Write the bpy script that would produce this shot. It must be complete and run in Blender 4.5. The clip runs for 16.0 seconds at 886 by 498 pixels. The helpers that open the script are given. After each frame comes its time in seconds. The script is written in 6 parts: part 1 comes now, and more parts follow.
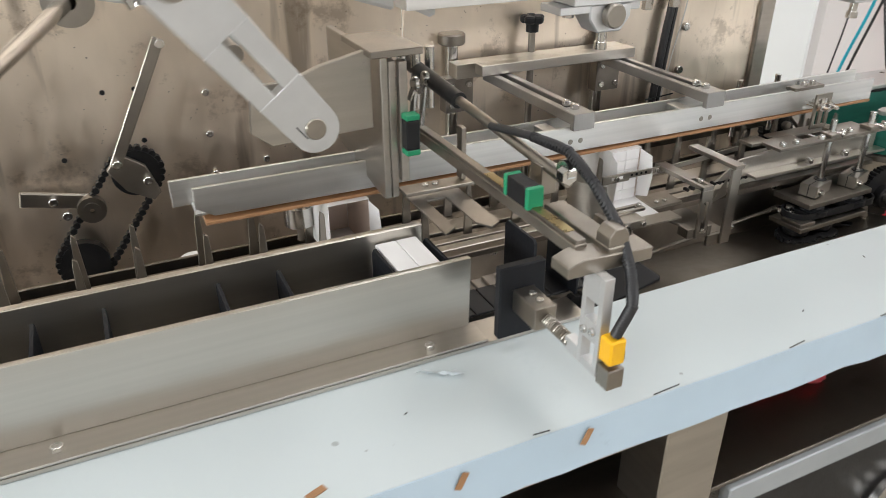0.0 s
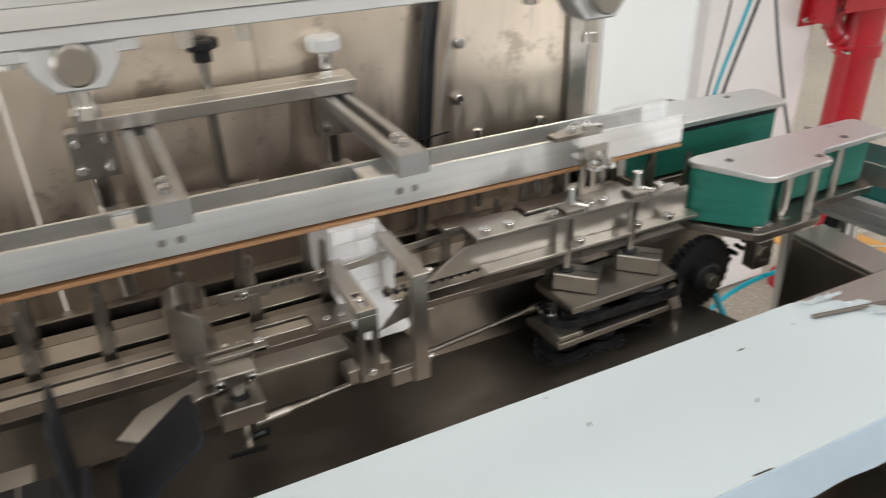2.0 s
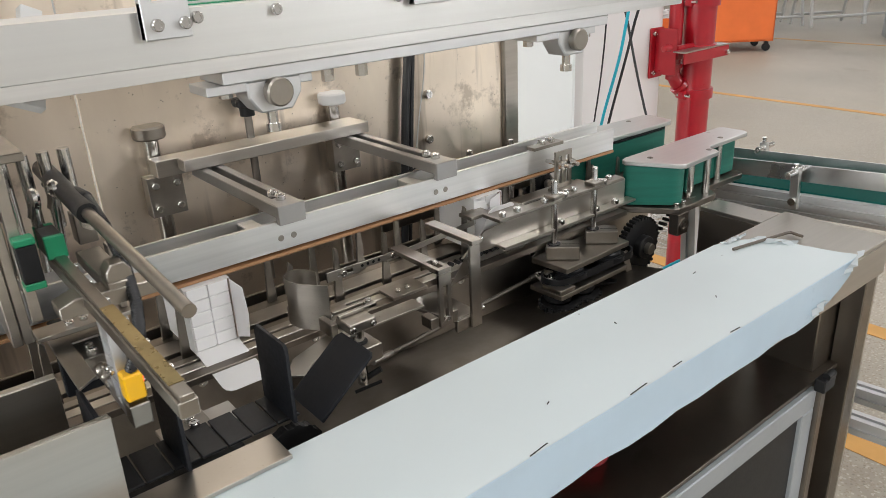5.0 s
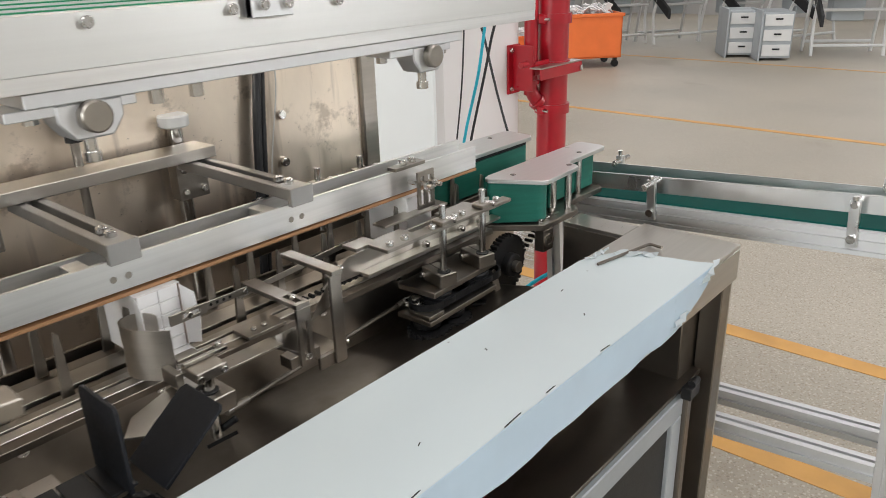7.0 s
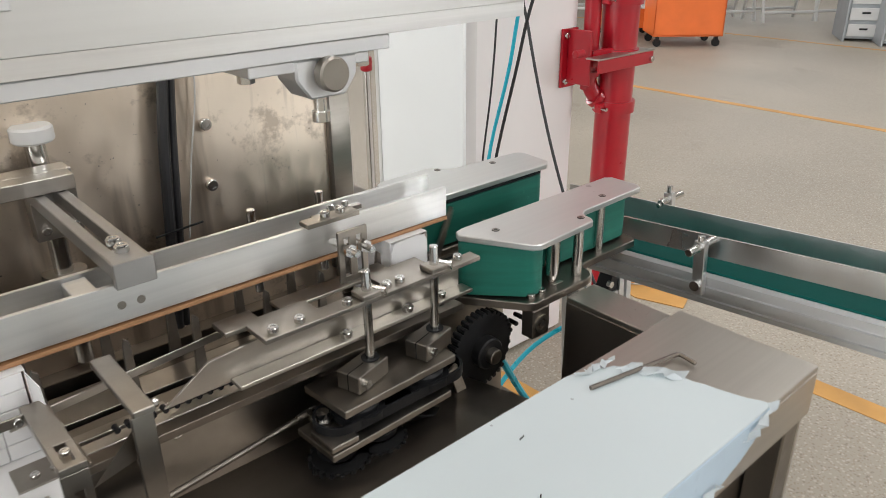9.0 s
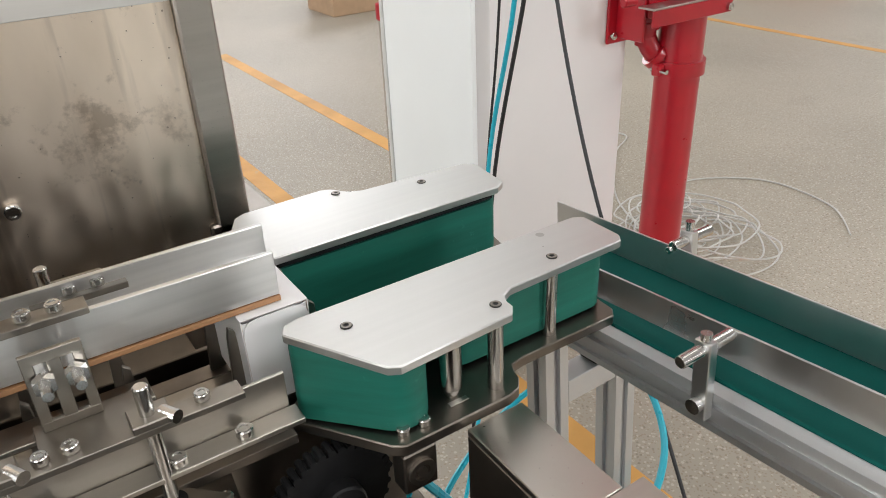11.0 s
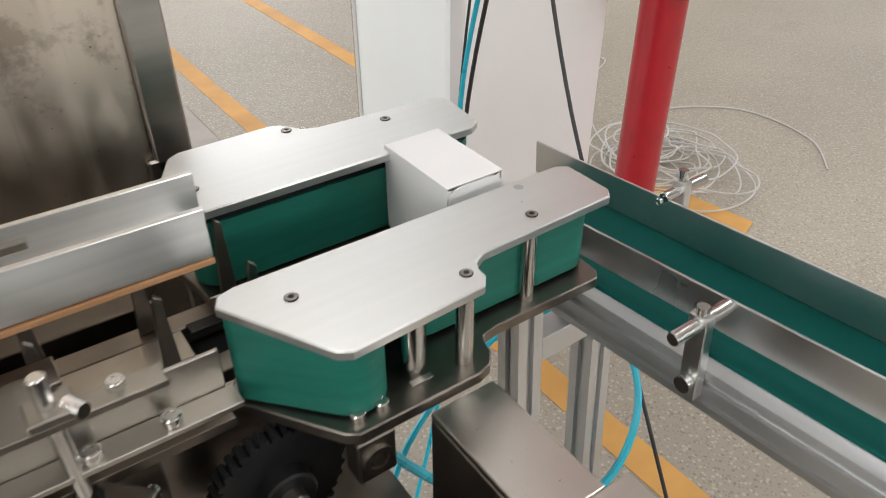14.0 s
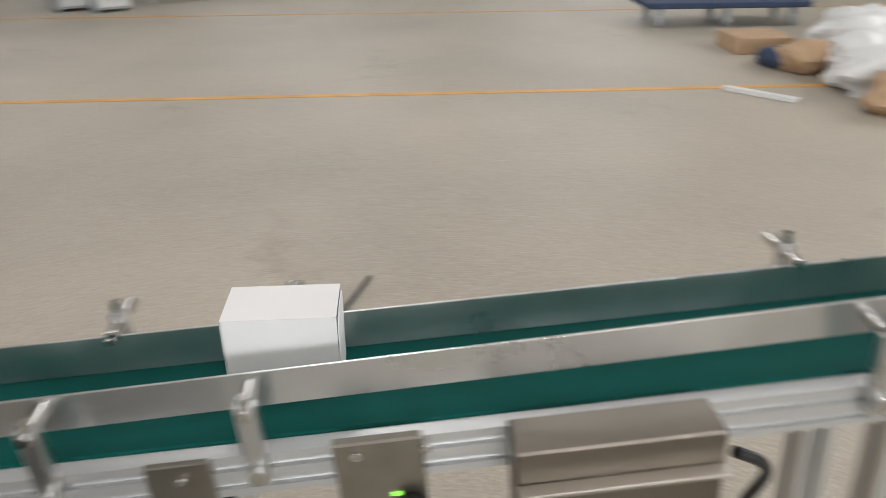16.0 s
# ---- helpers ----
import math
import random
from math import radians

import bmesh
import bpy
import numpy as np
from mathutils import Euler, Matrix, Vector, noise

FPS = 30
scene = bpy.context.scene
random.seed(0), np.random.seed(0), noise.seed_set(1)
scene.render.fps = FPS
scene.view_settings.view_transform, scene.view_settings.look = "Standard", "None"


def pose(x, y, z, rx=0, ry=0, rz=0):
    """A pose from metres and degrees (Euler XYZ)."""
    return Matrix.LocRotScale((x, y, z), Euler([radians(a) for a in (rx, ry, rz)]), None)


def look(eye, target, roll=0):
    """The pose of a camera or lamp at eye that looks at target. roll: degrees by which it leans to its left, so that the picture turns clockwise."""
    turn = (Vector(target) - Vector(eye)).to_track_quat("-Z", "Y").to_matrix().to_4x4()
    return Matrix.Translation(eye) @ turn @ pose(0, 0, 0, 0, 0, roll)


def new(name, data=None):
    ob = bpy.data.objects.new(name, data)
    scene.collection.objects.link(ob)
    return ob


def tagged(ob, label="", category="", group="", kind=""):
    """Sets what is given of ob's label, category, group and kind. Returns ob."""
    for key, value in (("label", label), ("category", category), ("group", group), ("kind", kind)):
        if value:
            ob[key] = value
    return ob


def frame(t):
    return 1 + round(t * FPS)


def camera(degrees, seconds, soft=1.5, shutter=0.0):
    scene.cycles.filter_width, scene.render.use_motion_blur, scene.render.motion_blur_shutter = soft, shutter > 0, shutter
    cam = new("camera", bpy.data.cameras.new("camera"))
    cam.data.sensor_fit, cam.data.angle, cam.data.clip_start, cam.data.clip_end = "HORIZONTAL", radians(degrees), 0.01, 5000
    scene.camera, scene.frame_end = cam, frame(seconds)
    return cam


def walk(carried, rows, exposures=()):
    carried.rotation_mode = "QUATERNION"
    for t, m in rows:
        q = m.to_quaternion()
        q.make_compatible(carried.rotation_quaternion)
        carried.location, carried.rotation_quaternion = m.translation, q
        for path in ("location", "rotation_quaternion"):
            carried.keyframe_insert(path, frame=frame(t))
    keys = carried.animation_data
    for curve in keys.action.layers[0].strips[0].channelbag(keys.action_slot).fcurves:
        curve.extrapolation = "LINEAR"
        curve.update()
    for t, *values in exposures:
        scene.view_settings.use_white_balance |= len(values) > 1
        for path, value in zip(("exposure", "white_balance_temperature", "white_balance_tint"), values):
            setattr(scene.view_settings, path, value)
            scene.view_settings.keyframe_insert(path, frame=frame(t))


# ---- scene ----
cam = camera(61.5, 16.0, soft=0.85, shutter=0.35)
PATH = [
    (0, (-0.689, -0.963, 1.384), (0.067, 0.633, 0.445), -0.2),
    (0.5, (-0.486, -0.913, 1.366), (0.106, 0.743, 0.412), -1.4),
    (1, (-0.315, -0.891, 1.358), (0.152, 0.798, 0.393), -2.0),
    (1.5, (-0.203, -0.807, 1.322), (0.312, 0.874, 0.368), -1.7),
    (2, (-0.036, -0.769, 1.335), (0.727, 0.811, 0.375), -1.5),
    (2.5, (0.095, -0.788, 1.329), (0.969, 0.763, 0.417), -2.1),
    (3, (0.087, -0.815, 1.32), (0.866, 0.801, 0.435), -4.1),
    (3.5, (-0.029, -0.843, 1.328), (0.905, 0.704, 0.471), -3.8),
    (4, (-0.222, -0.867, 1.333), (0.876, 0.597, 0.527), -3.0),
    (4.2, (-0.285, -0.897, 1.339), (0.819, 0.572, 0.551), -2.9),
    (6.3, (-0.466, -0.914, 1.342), (0.843, 0.415, 0.621), -2.4),
    (6.5, (-0.445, -0.898, 1.337), (0.903, 0.39, 0.614), -2.1),
    (7, (-0.366, -0.873, 1.331), (1.026, 0.357, 0.59), -1.8),
    (7.5, (-0.242, -0.862, 1.339), (1.105, 0.413, 0.59), -1.5),
    (8, (-0.143, -0.869, 1.333), (1.135, 0.468, 0.572), -1.7),
    (8.5, (-0.03, -0.817, 1.32), (1.21, 0.538, 0.529), -1.2),
    (9, (0.08, -0.723, 1.323), (1.288, 0.646, 0.508), -0.6),
    (9.5, (0.186, -0.668, 1.309), (1.353, 0.722, 0.468), -0.7),
    (10, (0.359, -0.634, 1.311), (1.438, 0.809, 0.442), -0.9),
    (10.2, (0.418, -0.626, 1.308), (1.447, 0.847, 0.431), -1.0),
    (12.3, (0.631, -0.45, 1.271), (1.528, 0.952, 0.161), -1.8),
    (12.5, (0.654, -0.452, 1.275), (1.621, 0.896, 0.158), -1.3),
    (13, (0.673, -0.456, 1.271), (1.735, 0.816, 0.151), -0.2),
    (13.5, (0.667, -0.453, 1.27), (1.693, 0.833, 0.133), 0.6),
    (14, (0.604, -0.475, 1.269), (1.544, 0.867, 0.122), -0.2),
    (14.5, (0.518, -0.606, 1.296), (1.471, 0.776, 0.209), -1.0),
    (15, (0.489, -0.726, 1.317), (1.741, 0.511, 0.366), -1.4),
    (15.5, (0.532, -0.798, 1.307), (2.188, -0.117, 0.416), -1.1),
    (15.7, (0.548, -0.844, 1.305), (2.297, -0.456, 0.416), -1.0),
    (15.8, (0.554, -0.867, 1.302), (2.331, -0.636, 0.415), -0.9),
    (15.9, (0.559, -0.891, 1.299), (2.349, -0.816, 0.41), -0.7),
    (16, (0.557, -0.907, 1.301), (2.342, -1.018, 0.407), -0.3),
]
walk(cam, [(t, look(e, g, r)) for t, e, g, r in PATH], exposures=[(0.0, 0.10), (4.0, 0.05), (7.2, -0.03), (9.0, 0.02), (10.0, 0.07), (12.5, -0.02), (13.5, -0.04), (14.5, 0.10), (15.2, 0.0), (16.0, -0.20)])

# ---- light ----
world = bpy.data.worlds.new("hall_air")
scene.world = world
world.use_nodes = True
wn = world.node_tree.nodes
sky = wn.new("ShaderNodeTexSky")
sky.sky_type, sky.sun_disc, sky.sun_elevation, sky.sun_rotation = "NISHITA", False, radians(40), radians(200)
world.node_tree.links.new(sky.outputs[0], wn["Background"].inputs[0])
wn["Background"].inputs[1].default_value = 0.12


def area(name, m, sx, sy, watts, col):
    la = bpy.data.lights.new(name, "AREA")
    la.shape, la.size, la.size_y, la.energy, la.color = "RECTANGLE", sx, sy, watts, col
    ob = new(name, la)
    ob.matrix_world = m
    return ob


# unseen area lamps, added at walls and ceiling in place of the hall's daylight
for wy, watts in ((-4.6, 120), (1.0, 90), (6.6, 90)):
    area("fill_light_east", look((15.6, wy, 3.4), (0, wy * 0.3 + 0.3, 0.8)), 3.6, 3.2, watts, (0.97, 0.98, 1.0))
for wx in (-7.0, -1.2, 4.6):
    area("fill_light_north", look((wx, 11.6, 3.6), (0.3, 0.0, 0.9)), 3.4, 3.0, 205, (0.985, 0.98, 1.0))
# strongest one set southeast so the back panel's right half reflects it
for wx, watts in ((-6.5, 60), (-1.0, 80), (6.8, 420)):
    area("fill_light_south", look((wx, -9.6, 3.6), (0.2, 0.0, 0.8)), 3.0, 3.0, watts, (0.975, 0.985, 1.0))
# added from the west to brighten the column board and carton sides
for wy in (-4.0, 1.0):
    area("fill_light_west", look((-13.6, wy, 3.4), (1.0, 0.3, 0.9)), 3.4, 3.0, 610, (0.95, 0.985, 1.0))
for lx, ly in ((-4.0, -3.0), (2.5, -3.0), (2.5, 3.6), (8.5, 0.5)):
    area("fill_light_overhead", look((lx, ly, 6.85), (lx, ly + 0.01, 0)), 3.2, 2.0, 122, (1.0, 0.985, 0.98))

# ---- materials ----


def mat(name, base, rough=0.5, metal=0.0, vary=0.12, scale=8.0, bump=0.0, bscale=120.0, stretch=(1, 1, 1), stain=None, stain_at=0.62, rough_vary=0.1, spec=0.5, island=0.0, coat=0.0):
    m = bpy.data.materials.new(name)
    m.use_nodes = True
    nt = m.node_tree
    b = nt.nodes["Principled BSDF"]
    b.inputs["Metallic"].default_value = metal
    b.inputs["Specular IOR Level"].default_value = spec
    b.inputs["Coat Weight"].default_value = coat
    tc = nt.nodes.new("ShaderNodeTexCoord")
    mp = nt.nodes.new("ShaderNodeMapping")
    mp.inputs["Scale"].default_value = stretch
    nt.links.new(tc.outputs["Object"], mp.inputs[0])
    n1 = nt.nodes.new("ShaderNodeTexNoise")
    n1.inputs["Scale"].default_value, n1.inputs["Detail"].default_value = scale, 6
    nt.links.new(mp.outputs[0], n1.inputs["Vector"])
    n2 = nt.nodes.new("ShaderNodeTexNoise")
    n2.inputs["Scale"].default_value, n2.inputs["Detail"].default_value = bscale, 3
    nt.links.new(mp.outputs[0], n2.inputs["Vector"])
    r = nt.nodes.new("ShaderNodeValToRGB")
    r.color_ramp.elements[0].position, r.color_ramp.elements[1].position = 0.3, 0.72
    r.color_ramp.elements[0].color = (*[c * (1 - vary) for c in base], 1)
    r.color_ramp.elements[1].color = (*[min(1, c * (1 + vary)) for c in base], 1)
    nt.links.new(n1.outputs[0], r.inputs[0])
    col = r.outputs[0]
    if stain:
        n3 = nt.nodes.new("ShaderNodeTexNoise")
        n3.inputs["Scale"].default_value, n3.inputs["Detail"].default_value, n3.inputs["Roughness"].default_value = scale * 1.7, 8, 0.7
        nt.links.new(tc.outputs["Object"], n3.inputs["Vector"])
        r3 = nt.nodes.new("ShaderNodeValToRGB")
        r3.color_ramp.elements[0].position, r3.color_ramp.elements[1].position = stain_at, stain_at + 0.08
        r3.color_ramp.elements[1].color = (0.8, 0.8, 0.8, 1)
        nt.links.new(n3.outputs[0], r3.inputs[0])
        mx = nt.nodes.new("ShaderNodeMixRGB")
        mx.inputs[2].default_value = (*stain, 1)
        nt.links.new(r3.outputs[0], mx.inputs[0])
        nt.links.new(col, mx.inputs[1])
        col = mx.outputs[0]
    if island:
        oi = nt.nodes.new("ShaderNodeObjectInfo")
        hs = nt.nodes.new("ShaderNodeHueSaturation")
        mr = nt.nodes.new("ShaderNodeMapRange")
        mr.inputs["To Min"].default_value, mr.inputs["To Max"].default_value = 1 - island, 1 + island
        nt.links.new(oi.outputs["Random"], mr.inputs[0])
        nt.links.new(mr.outputs[0], hs.inputs["Value"])
        nt.links.new(col, hs.inputs["Color"])
        col = hs.outputs[0]
    nt.links.new(col, b.inputs["Base Color"])
    rr = nt.nodes.new("ShaderNodeMapRange")
    rr.inputs["To Min"].default_value, rr.inputs["To Max"].default_value = max(0.03, rough - rough_vary), min(1, rough + rough_vary)
    nt.links.new(n2.outputs[0] if bump else n1.outputs[0], rr.inputs[0])
    nt.links.new(rr.outputs[0], b.inputs["Roughness"])
    if bump:
        bp = nt.nodes.new("ShaderNodeBump")
        bp.inputs["Strength"].default_value, bp.inputs["Distance"].default_value = bump, 0.0006
        nt.links.new(n2.outputs[0], bp.inputs["Height"])
        nt.links.new(bp.outputs[0], b.inputs["Normal"])
    return m


def wavy(m, scale, depth, stretch=(1, 1, 1), scratch=0.0):
    """Slow dents of a thin sheet, and fine scratches, under the material's own relief."""
    nt = m.node_tree
    b = nt.nodes["Principled BSDF"]
    tc = nt.nodes["Texture Coordinate"]
    mp = nt.nodes.new("ShaderNodeMapping")
    mp.inputs["Scale"].default_value = stretch
    nt.links.new(tc.outputs["Object"], mp.inputs[0])
    n = nt.nodes.new("ShaderNodeTexNoise")
    n.inputs["Scale"].default_value, n.inputs["Detail"].default_value = scale, 1.5
    nt.links.new(mp.outputs[0], n.inputs["Vector"])
    bp = nt.nodes.new("ShaderNodeBump")
    bp.inputs["Strength"].default_value, bp.inputs["Distance"].default_value = 1.0, depth
    nt.links.new(n.outputs[0], bp.inputs["Height"])
    if b.inputs["Normal"].links:
        nt.links.new(bp.outputs[0], b.inputs["Normal"].links[0].from_node.inputs["Normal"])
    else:
        nt.links.new(bp.outputs[0], b.inputs["Normal"])
    return m


def drips(m, col, scale=14.0, at=0.60, amount=0.55):
    """Grime that has run down an upright sheet, with small dark specks."""
    nt = m.node_tree
    b = nt.nodes["Principled BSDF"]
    src = b.inputs["Base Color"].links[0].from_socket
    tc = nt.nodes["Texture Coordinate"]
    for stretch, sc, lo, am in (((1, 1, 0.09), scale, at, amount), ((1, 1, 1), scale * 5, at + 0.12, amount * 0.7)):
        mp = nt.nodes.new("ShaderNodeMapping")
        mp.inputs["Scale"].default_value = stretch
        nt.links.new(tc.outputs["Object"], mp.inputs[0])
        n = nt.nodes.new("ShaderNodeTexNoise")
        n.inputs["Scale"].default_value, n.inputs["Detail"].default_value = sc, 5
        nt.links.new(mp.outputs[0], n.inputs["Vector"])
        r = nt.nodes.new("ShaderNodeMapRange")
        r.inputs["From Min"].default_value, r.inputs["From Max"].default_value, r.inputs["To Max"].default_value = lo, lo + 0.10, am
        nt.links.new(n.outputs[0], r.inputs[0])
        mx = nt.nodes.new("ShaderNodeMixRGB")
        mx.inputs[2].default_value = (*col, 1)
        nt.links.new(r.outputs[0], mx.inputs[0])
        nt.links.new(src, mx.inputs[1])
        src = mx.outputs[0]
    nt.links.new(src, b.inputs["Base Color"])
    return m


def specks(m, col, scale, size):
    """Small scattered pits and dirt spots."""
    nt = m.node_tree
    b = nt.nodes["Principled BSDF"]
    src = b.inputs["Base Color"].links[0].from_socket
    tc = nt.nodes["Texture Coordinate"]
    n = nt.nodes.new("ShaderNodeTexNoise")
    n.inputs["Scale"].default_value = scale * 0.35
    nt.links.new(tc.outputs["Object"], n.inputs["Vector"])
    v = nt.nodes.new("ShaderNodeTexVoronoi")
    v.inputs["Scale"].default_value = scale
    nt.links.new(tc.outputs["Object"], v.inputs["Vector"])
    k = nt.nodes.new("ShaderNodeMapRange")
    k.inputs["From Min"].default_value, k.inputs["From Max"].default_value, k.inputs["To Max"].default_value = 0.52, 0.68, size * 3
    nt.links.new(n.outputs[0], k.inputs[0])
    g = nt.nodes.new("ShaderNodeMath")
    g.operation = "LESS_THAN"
    nt.links.new(v.outputs["Distance"], g.inputs[0])
    nt.links.new(k.outputs[0], g.inputs[1])
    h = nt.nodes.new("ShaderNodeMath")
    h.operation, h.inputs[1].default_value = "MULTIPLY", 0.75
    nt.links.new(g.outputs[0], h.inputs[0])
    mx = nt.nodes.new("ShaderNodeMixRGB")
    mx.inputs[2].default_value = (*col, 1)
    nt.links.new(h.outputs[0], mx.inputs[0])
    nt.links.new(src, mx.inputs[1])
    nt.links.new(mx.outputs[0], b.inputs["Base Color"])
    return m


def glow(name, col, power):
    m = bpy.data.materials.new(name)
    m.use_nodes = True
    b = m.node_tree.nodes["Principled BSDF"]
    b.inputs["Base Color"].default_value = b.inputs["Emission Color"].default_value = (*col, 1)
    b.inputs["Emission Strength"].default_value = power
    return m


STEEL = mat("brushed_stainless", (0.50, 0.472, 0.43), 0.30, 1, 0.09, 5, 0.03, 420, (1, 1, 12), rough_vary=0.06)
STEELX = mat("brushed_stainless_lengthwise", (0.555, 0.525, 0.478), 0.33, 1, 0.03, 170, 0.02, 700, (0.012, 1, 1), rough_vary=0.04)
PANEL = mat("stained_stainless_panel", (0.85, 0.735, 0.615), 0.41, 1, 0.20, 5.0, 0.10, 30, (1.0, 1, 0.45), stain=(0.45, 0.37, 0.29), stain_at=0.56, rough_vary=0.22)
# MACH and DARKST bases are lowered to carry part of the machine's inner shade
MACH = mat("machined_steel", (0.345, 0.318, 0.282), 0.33, 1, 0.12, 22, 0.012, 300, rough_vary=0.06)
DARKST = mat("dull_darkened_stainless", (0.235, 0.208, 0.18), 0.36, 1, 0.12, 4, 0.05, 60, stain=(0.24, 0.2, 0.17), stain_at=0.64)
ALU = mat("brushed_aluminium", (0.80, 0.80, 0.79), 0.36, 1, 0.09, 60, 0.12, 260, (0.025, 1, 1.5))
ANOD = mat("matt_anodised_aluminium", (0.66, 0.665, 0.67), 0.45, 0.85, 0.05, 6, 0.06, 300)
PLATE = mat("satin_aluminium_plate", (0.69, 0.69, 0.675), 0.40, 1, 0.018, 130, 0.02, 500, (0.02, 1, 1), rough_vary=0.03)
CROSSM = mat("grey_cast_bar", (0.43, 0.425, 0.415), 0.40, 0.9, 0.08, 14, 0.04, 260)
# its weak stain puts the guides' blotchy reflections into the colour
GUIDE = mat("blotched_bright_stainless", (0.68, 0.685, 0.685), 0.31, 1, 0.07, 12, 0.0, 200, stain=(0.64, 0.64, 0.63), stain_at=0.60, rough_vary=0.12)
CAST = mat("pale_cast_aluminium", (0.60, 0.605, 0.605), 0.42, 0.85, 0.06, 18, 0.06, 200)
CHROME = mat("bright_steel", (0.66, 0.65, 0.63), 0.18, 1, 0.06, 20, 0.0)
FILM = mat("pale_blue_protective_film", (0.59, 0.657, 0.678), 0.36, 0, 0.03, 3, 0.10, 14, stain=(0.53, 0.60, 0.62), stain_at=0.63, spec=0.5)
# bluer copy of FILM; blue reflected light on the front fold put into colour
FILMFOLD = mat("film_tinted_by_reflection", (0.50, 0.63, 0.74), 0.34, 0, 0.05, 9, 0.2, 40, stain=(0.42, 0.54, 0.64), stain_at=0.64)
FILMEDGE = mat("crumpled_clear_film", (0.78, 0.83, 0.85), 0.45, 0, 0.06, 20, 0.3, 60)
BROWN = mat("brown_fibre_strip", (0.38, 0.20, 0.095), 0.55, 0, 0.12, 20, 0.1, 200, (0.1, 1, 1))
GREEN = mat("green_belt_rubber", (0.010, 0.145, 0.105), 0.5, 0, 0.16, 40, 0.10, 300, (0.25, 0.25, 2.2), stain=(0.03, 0.21, 0.16), stain_at=0.62)
GREENC = mat("green_conveyor_belt", (0.0015, 0.070, 0.060), 0.62, 0, 0.1, 15, 0.1, 500, spec=0.12)
GREENP = mat("green_plastic", (0.012, 0.26, 0.12), 0.4, 0, 0.08, 30)
BLACK = mat("black_plastic", (0.010, 0.0105, 0.012), 0.42, 0, 0.25, 30, 0.05, 200, spec=0.35)
BLACKM = mat("blackened_steel", (0.016, 0.016, 0.017), 0.42, 0.15, 0.3, 40, 0.10, 250, spec=0.35)
RUBBER = mat("black_hose", (0.02, 0.02, 0.022), 0.45, 0, 0.2, 40)
PADM = mat("dark_slate_plastic", (0.009, 0.010, 0.013), 0.5, 0, 0.2, 25, 0.06, 200, spec=0.25)
CARD = mat("white_carton_board", (0.84, 0.83, 0.825), 0.55, 0, 0.025, 12, 0.03, 200, island=0.02)
CARDIN = mat("grey_board_inside", (0.66, 0.55, 0.48), 0.7, 0, 0.05, 20, 0.05, 200)
WHITEP = mat("white_painted_metal", (0.66, 0.66, 0.65), 0.42, 0, 0.03, 10, 0.04, 80)
WALLW = mat("white_plaster", (0.80, 0.775, 0.765), 0.7, 0, 0.04, 2.5, 0.12, 60, stain=(0.64, 0.60, 0.57), stain_at=0.72)
HALLW = mat("grey_hall_plaster", (0.52, 0.51, 0.50), 0.8, 0, 0.06, 1.5, 0.1, 40)
BOARD = mat("white_board_face", (0.90, 0.925, 0.93), 0.45, 0, 0.015, 4)
RED = mat("red_gloss_paint", (0.38, 0.006, 0.016), 0.32, 0, 0.14, 9, 0.12, 45, coat=0.3)
ORANGE = mat("orange_plastic", (0.80, 0.17, 0.035), 0.4, 0, 0.06, 6)
YELLOW = mat("yellow_orange_floor_paint", (0.62, 0.33, 0.09), 0.6, 0, 0.15, 5, 0.1, 70, stain=(0.50, 0.36, 0.2), stain_at=0.66)
SENSY = mat("yellow_sensor_plastic", (0.85, 0.46, 0.012), 0.35, 0, 0.04, 30)
GREYM = mat("grey_painted_frame", (0.40, 0.43, 0.45), 0.45, 0.3, 0.06, 8, 0.04, 90)
KRAFT = mat("brown_cardboard", (0.42, 0.28, 0.17), 0.7, 0, 0.1, 10, 0.06, 90)
CABLEW = mat("white_cable_sheath", (0.56, 0.55, 0.53), 0.5, 0, 0.06, 30)
TEAL = mat("teal_blue_tube", (0.02, 0.42, 0.55), 0.3, 0, 0.06, 30)
NAVY = mat("navy_cloth", (0.03, 0.05, 0.10), 0.8, 0, 0.25, 20, 0.3, 80)
BRASS = mat("oily_brass", (0.42, 0.33, 0.16), 0.3, 1, 0.2, 25, 0.1, 120)
REDLED, GREENLED = glow("red_sensor_lamp", (1, 0.03, 0.05), 3), glow("green_lamp", (0.3, 1, 0.1), 1.2)


def terrazzo():
    m = mat("speckled_beige_floor", (0.38, 0.342, 0.280), 0.56, 0, 0.15, 0.55, 0.04, 40, stain=(0.30, 0.262, 0.21), stain_at=0.60, rough_vary=0.08)
    nt = m.node_tree
    b = nt.nodes["Principled BSDF"]
    src = b.inputs["Base Color"].links[0].from_socket
    tc = nt.nodes["Texture Coordinate"]
    for scale, lo, c in ((72, 0.115, (0.62, 0.575, 0.50)), (55, 0.080, (0.15, 0.115, 0.085)), (110, 0.115, (0.25, 0.18, 0.115))):
        v = nt.nodes.new("ShaderNodeTexVoronoi")
        v.inputs["Scale"].default_value = scale
        nt.links.new(tc.outputs["Object"], v.inputs["Vector"])
        g = nt.nodes.new("ShaderNodeMath")
        g.operation, g.inputs[1].default_value = "LESS_THAN", lo * 2.6
        nt.links.new(v.outputs["Distance"], g.inputs[0])
        k = nt.nodes.new("ShaderNodeMath")
        k.operation, k.inputs[1].default_value = "MULTIPLY", 0.45
        nt.links.new(g.outputs[0], k.inputs[0])
        mx = nt.nodes.new("ShaderNodeMixRGB")
        mx.inputs[2].default_value = (*c, 1)
        nt.links.new(k.outputs[0], mx.inputs[0])
        nt.links.new(src, mx.inputs[1])
        src = mx.outputs[0]
    nt.links.new(src, b.inputs["Base Color"])
    return m


